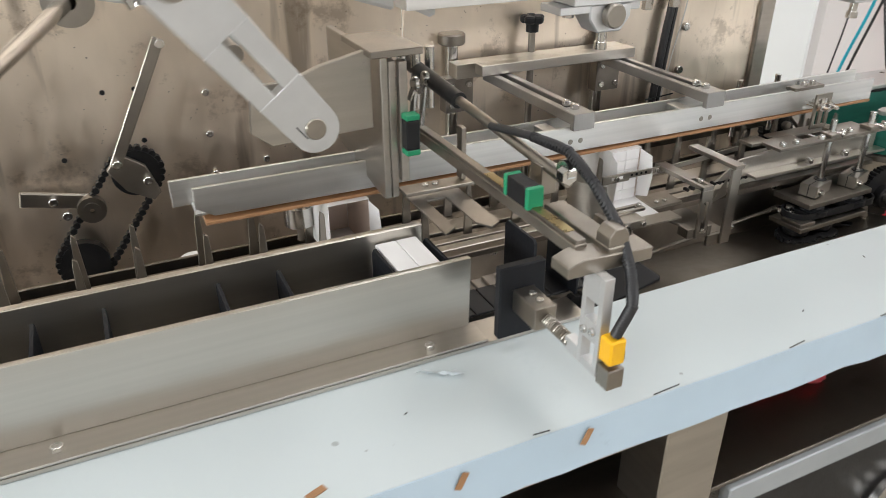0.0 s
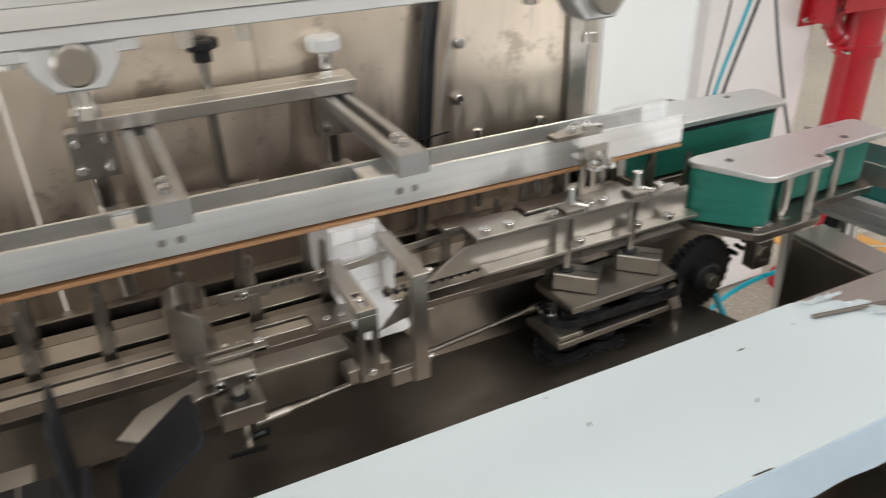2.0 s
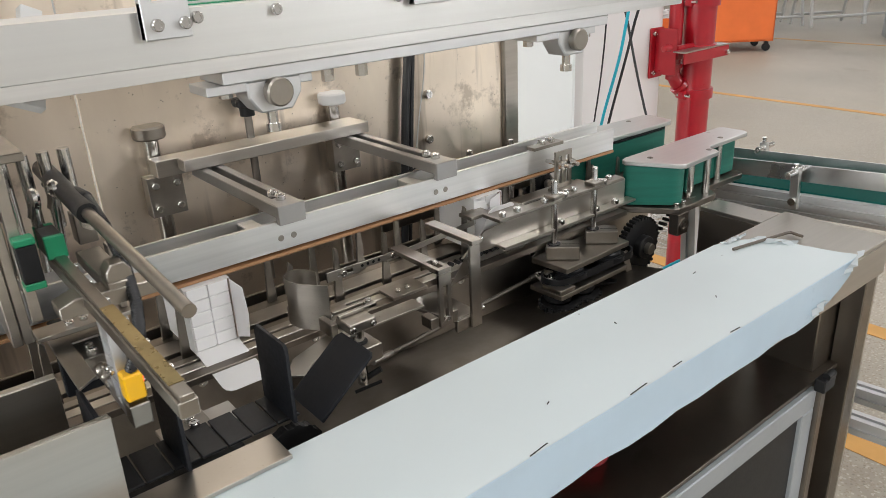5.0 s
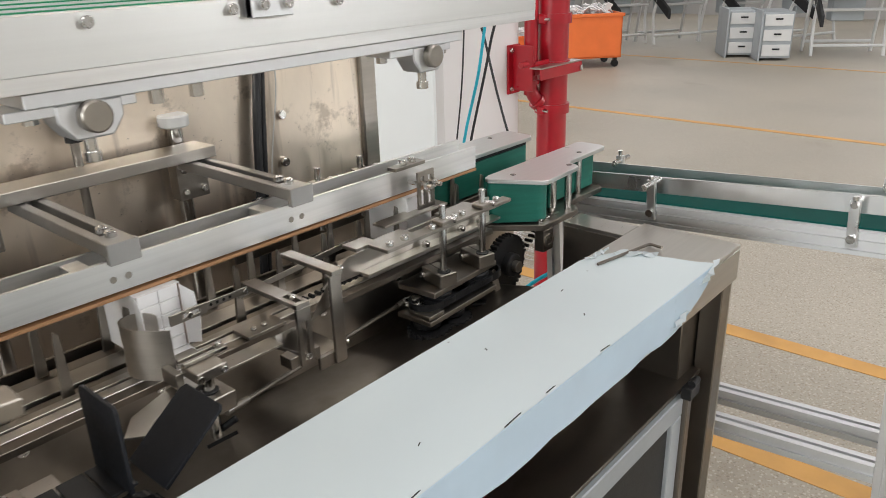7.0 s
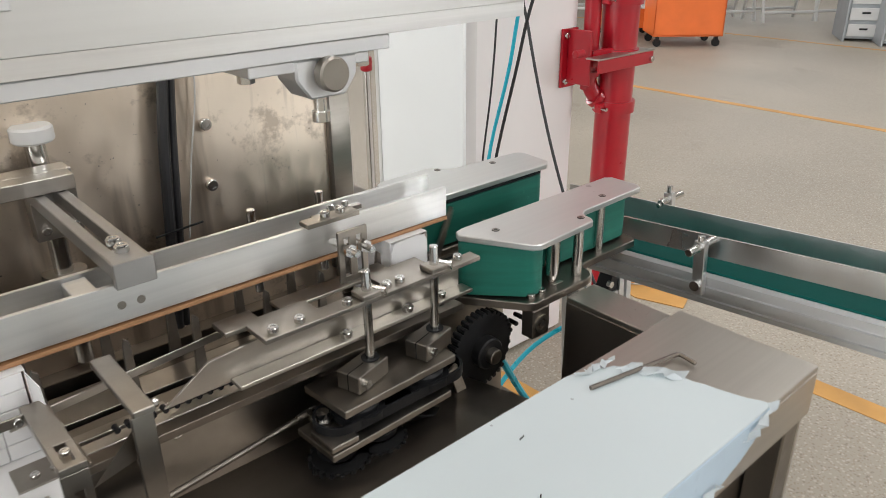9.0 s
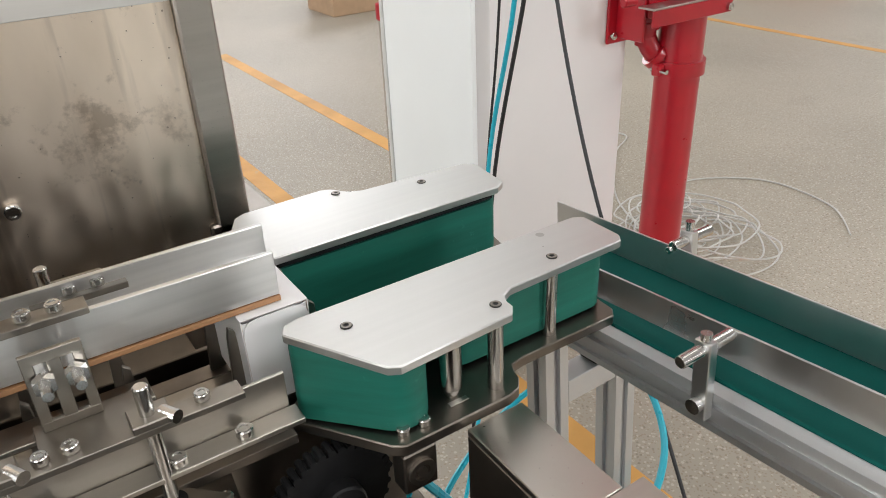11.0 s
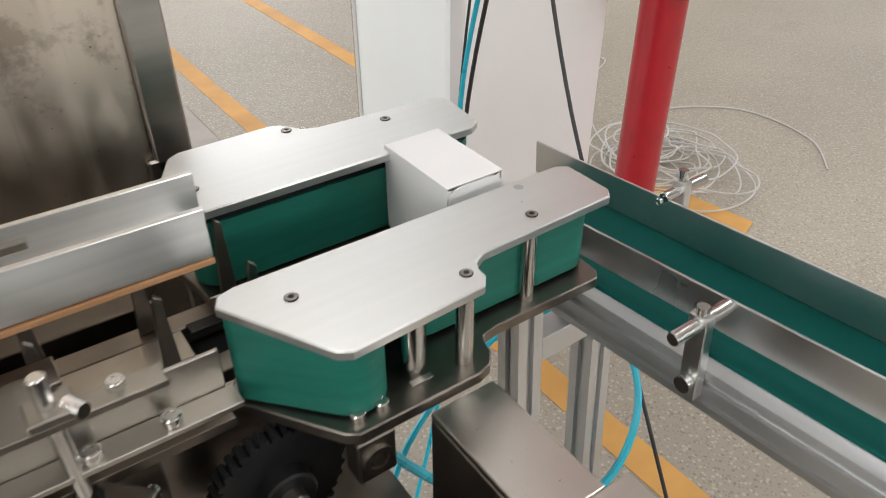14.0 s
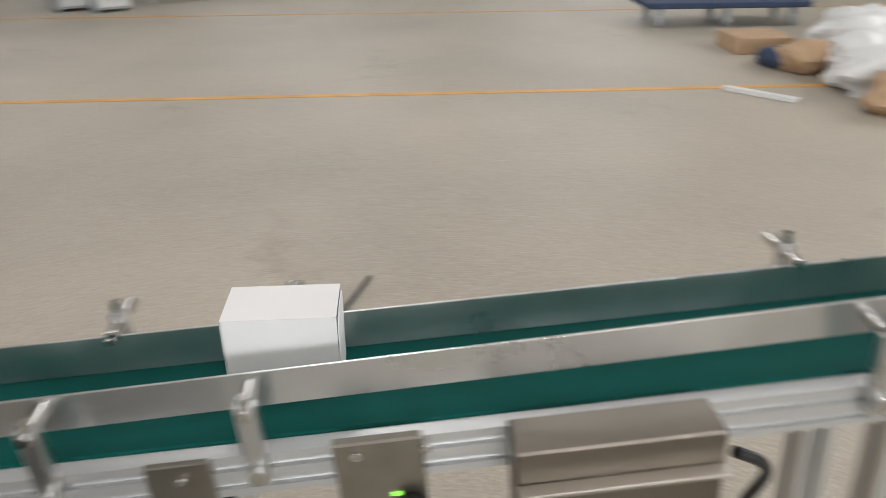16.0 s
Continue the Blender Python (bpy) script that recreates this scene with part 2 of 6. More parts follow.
FLOOR = terrazzo()
drips(wavy(PANEL, 4.0, 0.022, (1, 1, 0.5)), (0.20, 0.155, 0.115), 16.0, 0.575, 0.65)
specks(PANEL, (0.20, 0.165, 0.13), 130.0, 0.06)
specks(FILM, (0.30, 0.33, 0.34), 34.0, 0.045)
specks(PLATE, (0.45, 0.44, 0.42), 30.0, 0.05)
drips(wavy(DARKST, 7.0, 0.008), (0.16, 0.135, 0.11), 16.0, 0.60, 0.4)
wavy(STEELX, 4.0, 0.003, (0.7, 1, 1))
wavy(STEEL, 5.0, 0.003)
wavy(GUIDE, 9.0, 0.0022)
wavy(FILM, 4.0, 0.006)
wavy(PLATE, 5.0, 0.002)

# ---- mesh makers ----


def finish(bm, bevel=0.0, seg=1):
    bmesh.ops.recalc_face_normals(bm, faces=bm.faces)
    if bevel:
        es = [e for e in bm.edges if len(e.link_faces) == 2 and e.calc_face_angle(0) > 0.6]
        bmesh.ops.bevel(bm, geom=es, offset=bevel, segments=seg, affect="EDGES", profile=0.6, clamp_overlap=True)
    return bm


def bx(x0, x1, y0, y1, z0, z1, bevel=0.0008, m=None):
    bm = bmesh.new()
    bmesh.ops.create_cube(bm, size=1)
    for v in bm.verts:
        v.co = Vector((x0 + (v.co.x + 0.5) * (x1 - x0), y0 + (v.co.y + 0.5) * (y1 - y0), z0 + (v.co.z + 0.5) * (z1 - z0)))
    finish(bm, min(bevel, 0.3 * min(abs(x1 - x0), abs(y1 - y0), abs(z1 - z0))))
    if m:
        bm.transform(m)
    return bm


def rod(p, q, r, seg=16, r2=None, bevel=0.0):
    p, q = Vector(p), Vector(q)
    bm = bmesh.new()
    bmesh.ops.create_cone(bm, cap_ends=True, segments=seg, radius1=r, radius2=r if r2 is None else r2, depth=(q - p).length)
    finish(bm, bevel)
    bm.transform(Matrix.Translation((p + q) / 2) @ (q - p).to_track_quat("Z", "Y").to_matrix().to_4x4())
    return bm


def ring(c, axis, r0, r1, h, seg=24):
    """A flat tube round an axis."""
    bm = bmesh.new()
    n = seg
    vs = [[bm.verts.new((r * math.cos(2 * math.pi * k / n), r * math.sin(2 * math.pi * k / n), z)) for k in range(n)] for r, z in ((r0, -h / 2), (r1, -h / 2), (r1, h / 2), (r0, h / 2))]
    for i in range(4):
        for k in range(n):
            bm.faces.new((vs[i][k], vs[i][(k + 1) % n], vs[(i + 1) % 4][(k + 1) % n], vs[(i + 1) % 4][k]))
    finish(bm)
    bm.transform(Matrix.Translation(c) @ Vector(axis).to_track_quat("Z", "Y").to_matrix().to_4x4())
    return bm


def slab(poly, lo, hi, axis="z", bevel=0.0008, m=None):
    """A plate with the outline poly, from lo to hi along an axis."""
    bm = bmesh.new()
    put = {"z": lambda a, b, c: (a, b, c), "y": lambda a, b, c: (a, c, b), "x": lambda a, b, c: (c, a, b)}[axis]
    f = bm.faces.new([bm.verts.new(put(a, b, lo)) for a, b in poly])
    ext = bmesh.ops.extrude_face_region(bm, geom=[f])
    d = Vector(put(0, 0, hi - lo))
    for v in ext["geom"]:
        if isinstance(v, bmesh.types.BMVert):
            v.co += d
    finish(bm, bevel)
    if m:
        bm.transform(m)
    return bm


def tube(points, r, seg=8, closed=False):
    """A round bar along a smooth line through points."""
    ps = [Vector(p) for p in points]
    fine = []
    n = len(ps)
    for i in range(n - 1 if not closed else n):
        a, b, c, d = ps[max(i - 1, 0) if not closed else (i - 1) % n], ps[i], ps[(i + 1) % n], ps[min(i + 2, n - 1) if not closed else (i + 2) % n]
        for k in range(8):
            t = k / 8
            fine.append(0.5 * ((2 * b) + (c - a) * t + (2 * a - 5 * b + 4 * c - d) * t * t + (3 * b - a - 3 * c + d) * t ** 3))
    if not closed:
        fine.append(ps[-1])
    bm = bmesh.new()
    rings, up = [], Vector((0.13, 0.21, 0.97))
    for i, p in enumerate(fine):
        nx, pv = fine[min(i + 1, len(fine) - 1)], fine[max(i - 1, 0)]
        t = (nx - pv).normalized()
        u = up.cross(t).normalized()
        up = t.cross(u)
        rings.append([bm.verts.new(p + r * (math.cos(2 * math.pi * k / seg) * u + math.sin(2 * math.pi * k / seg) * up)) for k in range(seg)])
    for a, b in zip(rings, rings[1:] + ([rings[0]] if closed else [])):
        for k in range(seg):
            bm.faces.new((a[k], a[(k + 1) % seg], b[(k + 1) % seg], b[k]))
    if not closed:
        bm.faces.new(rings[0]), bm.faces.new(rings[-1])
    return finish(bm)


def join(*bms):
    out = bmesh.new()
    for b in bms:
        me = bpy.data.meshes.new("tmp")
        b.to_mesh(me)
        out.from_mesh(me)
        bpy.data.meshes.remove(me)
        b.free()
    return out


def mesh_of(name, bm, material, smooth=True):
    me = bpy.data.meshes.new(name)
    bm.to_mesh(me)
    bm.free()
    me.materials.append(material)
    if smooth:
        for p in me.polygons:
            p.use_smooth = True
        me.set_sharp_from_angle(angle=radians(32))
    return me


def solid(name, bm, material, label, category, kind="", group=""):
    """A thing or a piece of the setting that is one mesh."""
    return tagged(new(name, mesh_of(name, bm, material)), label, category, group, kind)


def thing(name, label, category, at=(0, 0, 0), group="", kind=""):
    ob = new(name)
    ob.empty_display_size = 0.05
    ob.location = at
    return tagged(ob, label, category, group, kind)


def origin(ob):
    v = Vector(ob.location)
    while ob.parent:
        ob = ob.parent
        v += Vector(ob.location)
    return v


def part(name, bm, material, parent, label="", local=False, at=None):
    """One mesh under a thing or part; its bmesh is in world metres unless local."""
    if not local:
        bm.transform(Matrix.Translation(-origin(parent)))
    if at is not None:
        bm.transform(Matrix.Translation(-Vector(at)))
    ob = new(name, mesh_of(name, bm, material))
    ob.parent = parent
    if at is not None:
        ob.location = at
    return tagged(ob, label)


def socket_head(r, h):
    a = rod((0, 0, 0), (0, 0, h), r, 14, bevel=r * 0.12)
    b = ring((0, 0, h), (0, 0, 1), r * 0.5, r * 0.8, r * 0.25, 12)
    return mesh_of("bolt", join(a, b), CHROME)


HEAD5, HEAD6, HEAD8, HEAD4 = socket_head(0.0062, 0.007), socket_head(0.0075, 0.008), socket_head(0.0095, 0.01), socket_head(0.0045, 0.004)
WELL = mesh_of("bolt", join(ring((0, 0, 0.0004), (0, 0, 1), 0.0026, 0.0047, 0.0012, 20), ring((0, 0, 0), (0, 0, 1), 0.0047, 0.0055, 0.0007, 20), rod((0, 0, -0.001), (0, 0, 0.0002), 0.0027, 6)), MACH)
WELL.materials.append(BLACKM)
for p in WELL.polygons:
    c = Vector(p.center)
    if c.xy.length > 0.0049 or c.xy.length < 0.0024:
        p.material_index = 1
FLUSH = mesh_of("bolt", join(rod((0, 0, -0.001), (0, 0, 0.0006), 0.0046, 16, bevel=0.0003), ring((0, 0, 0.0006), (0, 0, 1), 0.0016, 0.0024, 0.0004, 10)), MACH)


def bolts(parent, head, axis, *places):
    q = Vector(axis).to_track_quat("Z", "Y").to_matrix().to_4x4()
    for p in places:
        ob = new("bolt", head)
        ob.parent = parent
        ob.matrix_local = Matrix.Translation(Vector(p) - origin(parent)) @ q

# ---- the hall ----
G = -0.09  # the floor; machine heights count from the hold-down rail
solid("floor", bx(-14, 16, -10, 12, G - 0.12, G, 0), FLOOR, "speckled beige polished factory floor with dark stains", "floor", "structure")
# walls and ceiling out of view, added to close the hall for reflections
for nm, b in (("wall_north", bx(-14, 16, 12.0, 12.25, G, 7.2, 0)), ("wall_south", bx(-14, 16, -10.25, -10.0, G, 7.2, 0)),
              ("wall_east", bx(16, 16.25, -10.25, 12.25, G, 7.2, 0)), ("wall_west", bx(-14.25, -14, -10.25, 12.25, G, 7.2, 0))):
    solid(nm, b, HALLW, "plain grey hall wall added out of view", "wall", "structure")
solid("ceiling", bx(-14.25, 16.25, -10.25, 12.25, 7.2, 7.4, 0), HALLW, "plain high ceiling added out of view", "ceiling", "structure")


def floor_line(p, q, w, label):
    p, q = Vector((*p, 0)), Vector((*q, 0))
    s = (q - p).normalized().cross(Vector((0, 0, 1))) * w / 2
    solid("floor_marking", slab([(v.x, v.y) for v in (p - s, q - s, q + s, p + s)], G + 0.0005, G + 0.0025, "z", 0), YELLOW, label, "floor marking", "structure")


floor_line((2.36, -2.5), (2.265, 5.2), 0.085, "worn orange painted line on the floor")
floor_line((1.63, -2.5), (1.56, 5.2), 0.085, "worn orange painted line beside the machine")
floor_line((5.83, -9.5), (5.83, 9.0), 0.07, "thin orange line across the open floor")
floor_line((9.4, -9.5), (9.4, 9.0), 0.05, "faint far orange floor line")

col = thing("column", "white plastered building column beside the machine", "column", (1.76, 1.0, G), kind="structure")
part("shaft", bx(1.522, 2.025, 0.80, 1.20, G, 7.2, 0.035), WALLW, col)
part("facing_board", bx(1.508, 1.5215, 0.803, 1.195, G + 0.01, 2.6, 0.002), BOARD, col, "bright white facing board")
part("edge_strip", bx(1.504, 1.520, 1.1955, 1.21, G + 0.01, 2.6, 0.002), WHITEP, col)

# ---- fire main ----
PX, PY = 2.105, 0.72
pipe = thing("fire_pipe", "red painted steel fire pipe with grooved couplings", "pipe", (PX, PY, G))
part("riser", rod((PX, PY, G), (PX, PY, 3.4), 0.058, 40), RED, pipe)
for z in (0.755, 1.09):
    cpl = part("coupling", ring((PX, PY, z), (0, 0, 1), 0.057, 0.068, 0.036, 28), RED, pipe)
    part("lug", bx(PX + 0.064, PX + 0.086, PY - 0.014, PY + 0.014, z - 0.016, z + 0.016, 0.004), RED, cpl)
    part("lug", bx(PX - 0.086, PX - 0.064, PY - 0.014, PY + 0.014, z - 0.016, z + 0.016, 0.004), RED, cpl)
    part("lug_bolt", rod((PX - 0.078, PY - 0.032, z), (PX - 0.078, PY + 0.02, z), 0.006, 10), CHROME, cpl)
part("branch_pipe", tube([(PX - 0.082, PY + 0.045, 3.4), (PX - 0.082, PY + 0.045, 1.6), (PX - 0.082, PY + 0.045, 0.88), (PX - 0.080, PY + 0.043, 0.83), (PX - 0.062, PY + 0.03, 0.79), (PX - 0.03, PY + 0.01, 0.765)], 0.026, 16), RED, pipe)
part("branch_ring", ring((PX - 0.082, PY + 0.045, 0.862), (0, 0, 1), 0.026, 0.034, 0.016, 24), RED, pipe)
part("branch_ring", ring((PX - 0.058, PY + 0.028, 0.785), (0.6, -0.35, -0.6), 0.026, 0.036, 0.018, 24), RED, pipe)
part("base_flange", ring((PX, PY, G + 0.012), (0, 0, 1), 0.057, 0.11, 0.024, 28), RED, pipe)
brk = thing("pipe_bracket", "red painted wall bracket clamping the fire pipe", "bracket", (1.97, 0.78, 0.9))
part("back_plate", bx(1.915, 1.990, 0.790, 0.799, 0.825, 1.005, 0.002), RED, brk)
part("side_cheek", bx(1.940, 1.948, 0.70, 0.7895, 0.84, 1.005, 0.002), RED, brk)
part("arm", bx(1.905, 2.185, 0.640, 0.646, 0.890, 0.9275, 0.001), RED, brk, "red steel angle bar")
part("arm_flange", bx(1.905, 2.190, 0.640, 0.690, 0.928, 0.933, 0.001), STEEL, brk, "bare grey flange of the bar")
bolts(brk, HEAD8, (0, -1, 0), (2.17, 0.640, 0.905), (1.930, 0.790, 0.985), (1.930, 0.790, 0.845))
part("clamp_band", ring((PX, PY, 0.92), (0, 0, 1), 0.0585, 0.066, 0.035, 28), RED, brk)
part("tab", bx(1.955, 2.06, 0.70, 0.715, 0.895, 0.945, 0.002), RED, brk)
part("knob", rod((1.865, 0.70, 0.945), (1.905, 0.70, 0.945), 0.012, 12, bevel=0.003), RED, brk)

# ---- the machine's body ----
bench = thing("machine_table", "stainless machine table under torn pale blue protective film", "machine table", (0, -0.36, 0))
part("top_sheet", bx(-1.5, 0.912, -0.455, -0.267, 0.822, 0.830, 0.001), STEELX, bench)
part("front_fold", bx(-1.5, 0.912, -0.4555, -0.4495, 0.762, 0.8215, 0.001), STEELX, bench)
part("return_strip", bx(0.828, 0.890, -0.2665, -0.138, 0.822, 0.830, 0.001), STEEL, bench)
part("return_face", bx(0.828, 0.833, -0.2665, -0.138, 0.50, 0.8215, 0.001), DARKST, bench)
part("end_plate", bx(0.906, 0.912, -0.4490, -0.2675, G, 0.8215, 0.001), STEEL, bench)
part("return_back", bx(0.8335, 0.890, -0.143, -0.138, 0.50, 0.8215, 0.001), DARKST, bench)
part("end_post", bx(0.868, 0.9055, -0.4490, -0.41, G, 0.8215, 0.002), DARKST, bench)
random.seed(4)
edge = [(-1.5, -0.4555), (-1.5, -0.2685)] + [(0.004 * random.random() + float(np.interp(0.187 * k / 16, (0, 0.0215, 0.0765, 0.187), (0.672, 0.728, 0.762, 0.792))), -0.2685 - 0.187 * k / 16) for k in range(17)]
fm = part("protective_film", slab(edge, 0.8303, 0.8318, "z", 0), FILM, bench, "scuffed pale blue plastic film")
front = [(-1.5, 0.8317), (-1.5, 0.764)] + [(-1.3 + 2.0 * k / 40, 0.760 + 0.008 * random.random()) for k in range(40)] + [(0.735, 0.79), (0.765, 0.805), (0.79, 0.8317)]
# the fold wears the film copy tinted with reflected blue
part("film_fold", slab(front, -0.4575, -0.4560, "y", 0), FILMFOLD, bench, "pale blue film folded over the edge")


def crumple(pts, seed):
    random.seed(seed)
    bm = bmesh.new()
    rows = []
    for (x, y, z), w in pts:
        rows.append([bm.verts.new((x + (random.random() - 0.5) * 0.008 + dx, y + dy, z + random.random() * 0.009)) for dx, dy in ((-w, 0.004), (0, -0.002), (w, 0.003))])
    for a, b in zip(rows, rows[1:]):
        for k in range(2):
            bm.faces.new((a[k], a[k + 1], b[k + 1], b[k]))
    bmesh.ops.solidify(bm, geom=bm.faces[:], thickness=0.0008)
    return finish(bm)


part("torn_edge", crumple([((0.682 + 0.0060 * k, -0.283 - 0.0008 * k + 0.004 * (k % 2), 0.8315), 0.006 + 0.004 * (k % 2)) for k in range(9)], 3), FILMEDGE, bench, "crumpled torn film edge")
part("torn_edge", crumple([((0.728 + 0.0050 * k, -0.306 - 0.0070 * k + 0.003 * (k % 2), 0.8315), 0.006 + 0.005 * (k % 3)) for k in range(9)], 14), FILMEDGE, bench, "crumpled torn film edge")
part("torn_flap", crumple([((0.735 + 0.009 * k, -0.462 - 0.004 * (k % 2), 0.812 + 0.004 * k), 0.011) for k in range(7)], 5), FILMEDGE, bench, "curled film flap")
part("torn_flap", crumple([((0.64 + 0.008 * k, -0.462 - 0.004 * (k % 2), 0.772 + 0.003 * k), 0.010) for k in range(6)], 8), FILMEDGE, bench, "curled film flap")
part("film_scrap", crumple([((-0.405 + 0.010 * k, -0.305 - 0.006 * k, 0.833), 0.008) for k in range(5)], 9), FILMEDGE, bench, "crumpled scrap of clear film")
for k, (x, y, a, l) in enumerate(((0.22, -0.4535, 4, 0.035), (0.30, -0.452, 2, 0.02), (0.05, -0.453, 6, 0.03), (0.43, -0.4535, -3, 0.022), (-0.16, -0.4525, 3, 0.04), (-0.33, -0.452, -4, 0.02), (0.12, -0.40, 25, 0.012), (0.33, -0.33, 70, 0.010), (-0.45, -0.36, 30, 0.008), (-0.20, -0.33, 80, 0.007), (0.50, -0.38, 40, 0.012), (0.55, -0.31, 10, 0.016))):
    part("tear", bx(-l / 2 if y < -0.44 else -l / 4, l / 2 if y < -0.44 else l / 4, -0.0007, 0.0007, 0, 0.0006, 0, Matrix.Translation((x, y, 0.8319)) @ pose(0, 0, 0, 0, 0, a)), BLACKM, bench, "dark torn slit in the film")
for k, (x, y, a) in enumerate(((-0.575, -0.43, 20), (-0.43, -0.4595, 80), (-0.275, -0.46, 75))):
    part("tape_scrap", bx(-0.011, 0.011, -0.004, 0.004, 0, 0.0012, 0, Matrix.Translation((x, y, 0.8321 if k == 0 else 0.812)) @ pose(0, 0, 0, 0 if k == 0 else 90, 0, a if k == 0 else 0) @ pose(0, 0, 0, 0, 0, 0 if k == 0 else 65)), BROWN, bench, "scrap of brown tape")

low = thing("machine_cabinet", "dull stainless machine base with framed lower doors", "cabinet", (0, -0.2, G))
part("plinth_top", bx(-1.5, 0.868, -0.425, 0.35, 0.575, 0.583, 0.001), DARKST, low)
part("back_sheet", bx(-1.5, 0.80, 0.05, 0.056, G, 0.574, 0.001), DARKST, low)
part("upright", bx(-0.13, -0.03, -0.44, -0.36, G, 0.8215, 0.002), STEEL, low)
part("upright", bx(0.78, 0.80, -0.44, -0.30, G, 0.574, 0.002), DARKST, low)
for x0, x1 in ((0.02, 0.78), (-1.0, -0.18)):
    dr = part("door", join(bx(x0, x1, -0.432, -0.412, 0.53, 0.572, 0.002), bx(x0, x1, -0.432, -0.412, 0.05, 0.09, 0.002), bx(x0, x0 + 0.04, -0.432, -0.412, 0.091, 0.529, 0.002), bx(x1 - 0.04, x1, -0.432, -0.412, 0.091, 0.529, 0.002)), GREYM, low, "grey framed door")
    part("pane", bx(x0 + 0.04, x1 - 0.04, -0.424, -0.420, 0.09, 0.53, 0.0005), BLACKM, dr, "dark window pane")
part("inner_box", bx(0.802, 0.905, -0.408, -0.300, G + 0.02, 0.735, 0.002), DARKST, low, "stained steel box behind the end plate")
part("hinge", join(bx(0.76, 0.80, -0.452, -0.433, 0.575, 0.60, 0.002), rod((0.772, -0.447, 0.604), (0.796, -0.447, 0.604), 0.007, 14)), BLACKM, low)
part("flange", ring((0.45, -0.436, 0.36), (0, 1, 0), 0.05, 0.075, 0.012, 32), CHROME, low, "round steel flange on the door")
bag = thing("waste_bag", "red plastic bag lying inside the machine base", "bag", (0.30, -0.25, 0.584))
part("bulge", join(*[rod((0.30 + dx, -0.25 + dy, 0.584), (0.30 + dx * 1.3, -0.25 + dy, 0.584 + h), 0.04, 12, 0.022, 0.008) for dx, dy, h in ((0, 0, 0.06), (0.05, 0.02, 0.05), (-0.05, -0.01, 0.045), (0.02, -0.04, 0.04))]), RED, bag)

# basin and track parts take the darkened bases for the shade inside
basin = thing("machine_basin", "dull brown stainless basin below the carton chain", "machine basin", (0.1, -0.14, 0.6), kind="structure")
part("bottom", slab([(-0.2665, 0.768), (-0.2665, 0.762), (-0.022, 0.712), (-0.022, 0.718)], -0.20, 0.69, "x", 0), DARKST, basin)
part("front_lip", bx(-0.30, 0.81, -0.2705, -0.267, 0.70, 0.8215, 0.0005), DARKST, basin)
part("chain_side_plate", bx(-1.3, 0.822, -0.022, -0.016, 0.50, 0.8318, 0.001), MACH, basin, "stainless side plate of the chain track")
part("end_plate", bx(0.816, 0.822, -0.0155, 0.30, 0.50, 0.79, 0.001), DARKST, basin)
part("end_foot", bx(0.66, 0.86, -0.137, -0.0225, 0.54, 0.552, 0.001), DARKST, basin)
part("rail_flange", bx(-1.3, 0.70, -0.040, -0.0225, 0.832, 0.8365, 0.0005), STEELX, basin)
bolts(basin, HEAD6, (0, -1, 0), *[(x, -0.022, 0.808) for x in (-0.154, 0.02, 0.21, 0.30, 0.47)])

wall = thing("back_panel", "upright stained stainless back panel of the machine", "machine panel", (0, 0.37, 0), kind="structure")
part("sheet", bx(-1.6, -0.142, 0.37, 0.376, 0.55, 1.75, 0.0008), PANEL, wall)
part("sheet", bx(-0.138, 0.775, 0.371, 0.377, 0.55, 1.75, 0.0008), PANEL, wall)
part("edge_post", bx(0.775, 0.820, 0.36, 0.43, 0.55, 1.75, 0.003), STEEL, wall)
part("foot_block", bx(0.765, 0.86, 0.36, 0.50, 0.72, 0.85, 0.003), DARKST, wall)
bolts(wall, HEAD8, (0, -1, 0), (0.55, 0.37, 0.936), (0.553, 0.37, 1.034))
bolts(wall, HEAD5, (0, -1, 0), (-0.517, 0.37, 1.017), (-0.52, 0.37, 0.942), (-0.52, 0.37, 0.866), (-0.425, 0.37, 0.879), (-0.31, 0.37, 0.90))
for hx, hz in ((-0.68, 1.036), (-0.63, 1.036), (-0.63, 0.946), (-0.76, 0.93)):
    part("bolt_hole", rod((hx, 0.3695, hz), (hx, 0.372, hz), 0.0045, 12), BLACKM, wall)
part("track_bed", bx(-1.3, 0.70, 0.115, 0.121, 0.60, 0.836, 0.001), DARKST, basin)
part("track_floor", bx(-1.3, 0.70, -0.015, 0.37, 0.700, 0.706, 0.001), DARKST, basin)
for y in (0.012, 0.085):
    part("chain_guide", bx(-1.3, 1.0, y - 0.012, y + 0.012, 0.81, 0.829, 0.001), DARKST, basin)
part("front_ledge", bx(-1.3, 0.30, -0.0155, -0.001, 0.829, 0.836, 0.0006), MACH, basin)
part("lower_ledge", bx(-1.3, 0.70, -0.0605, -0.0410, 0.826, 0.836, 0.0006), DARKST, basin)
part("chain", join(*[rod((x, -0.036, 0.8455), (x, -0.026, 0.8455), 0.0034, 8) for x in np.arange(0.24, 0.70, 0.0127)]), BLACKM, basin, "black roller chain")
part("slide_rail", bx(-1.3, 0.70, 0.030, 0.068, 0.826, 0.832, 0.0005), MACH, basin, "polished slide rail")

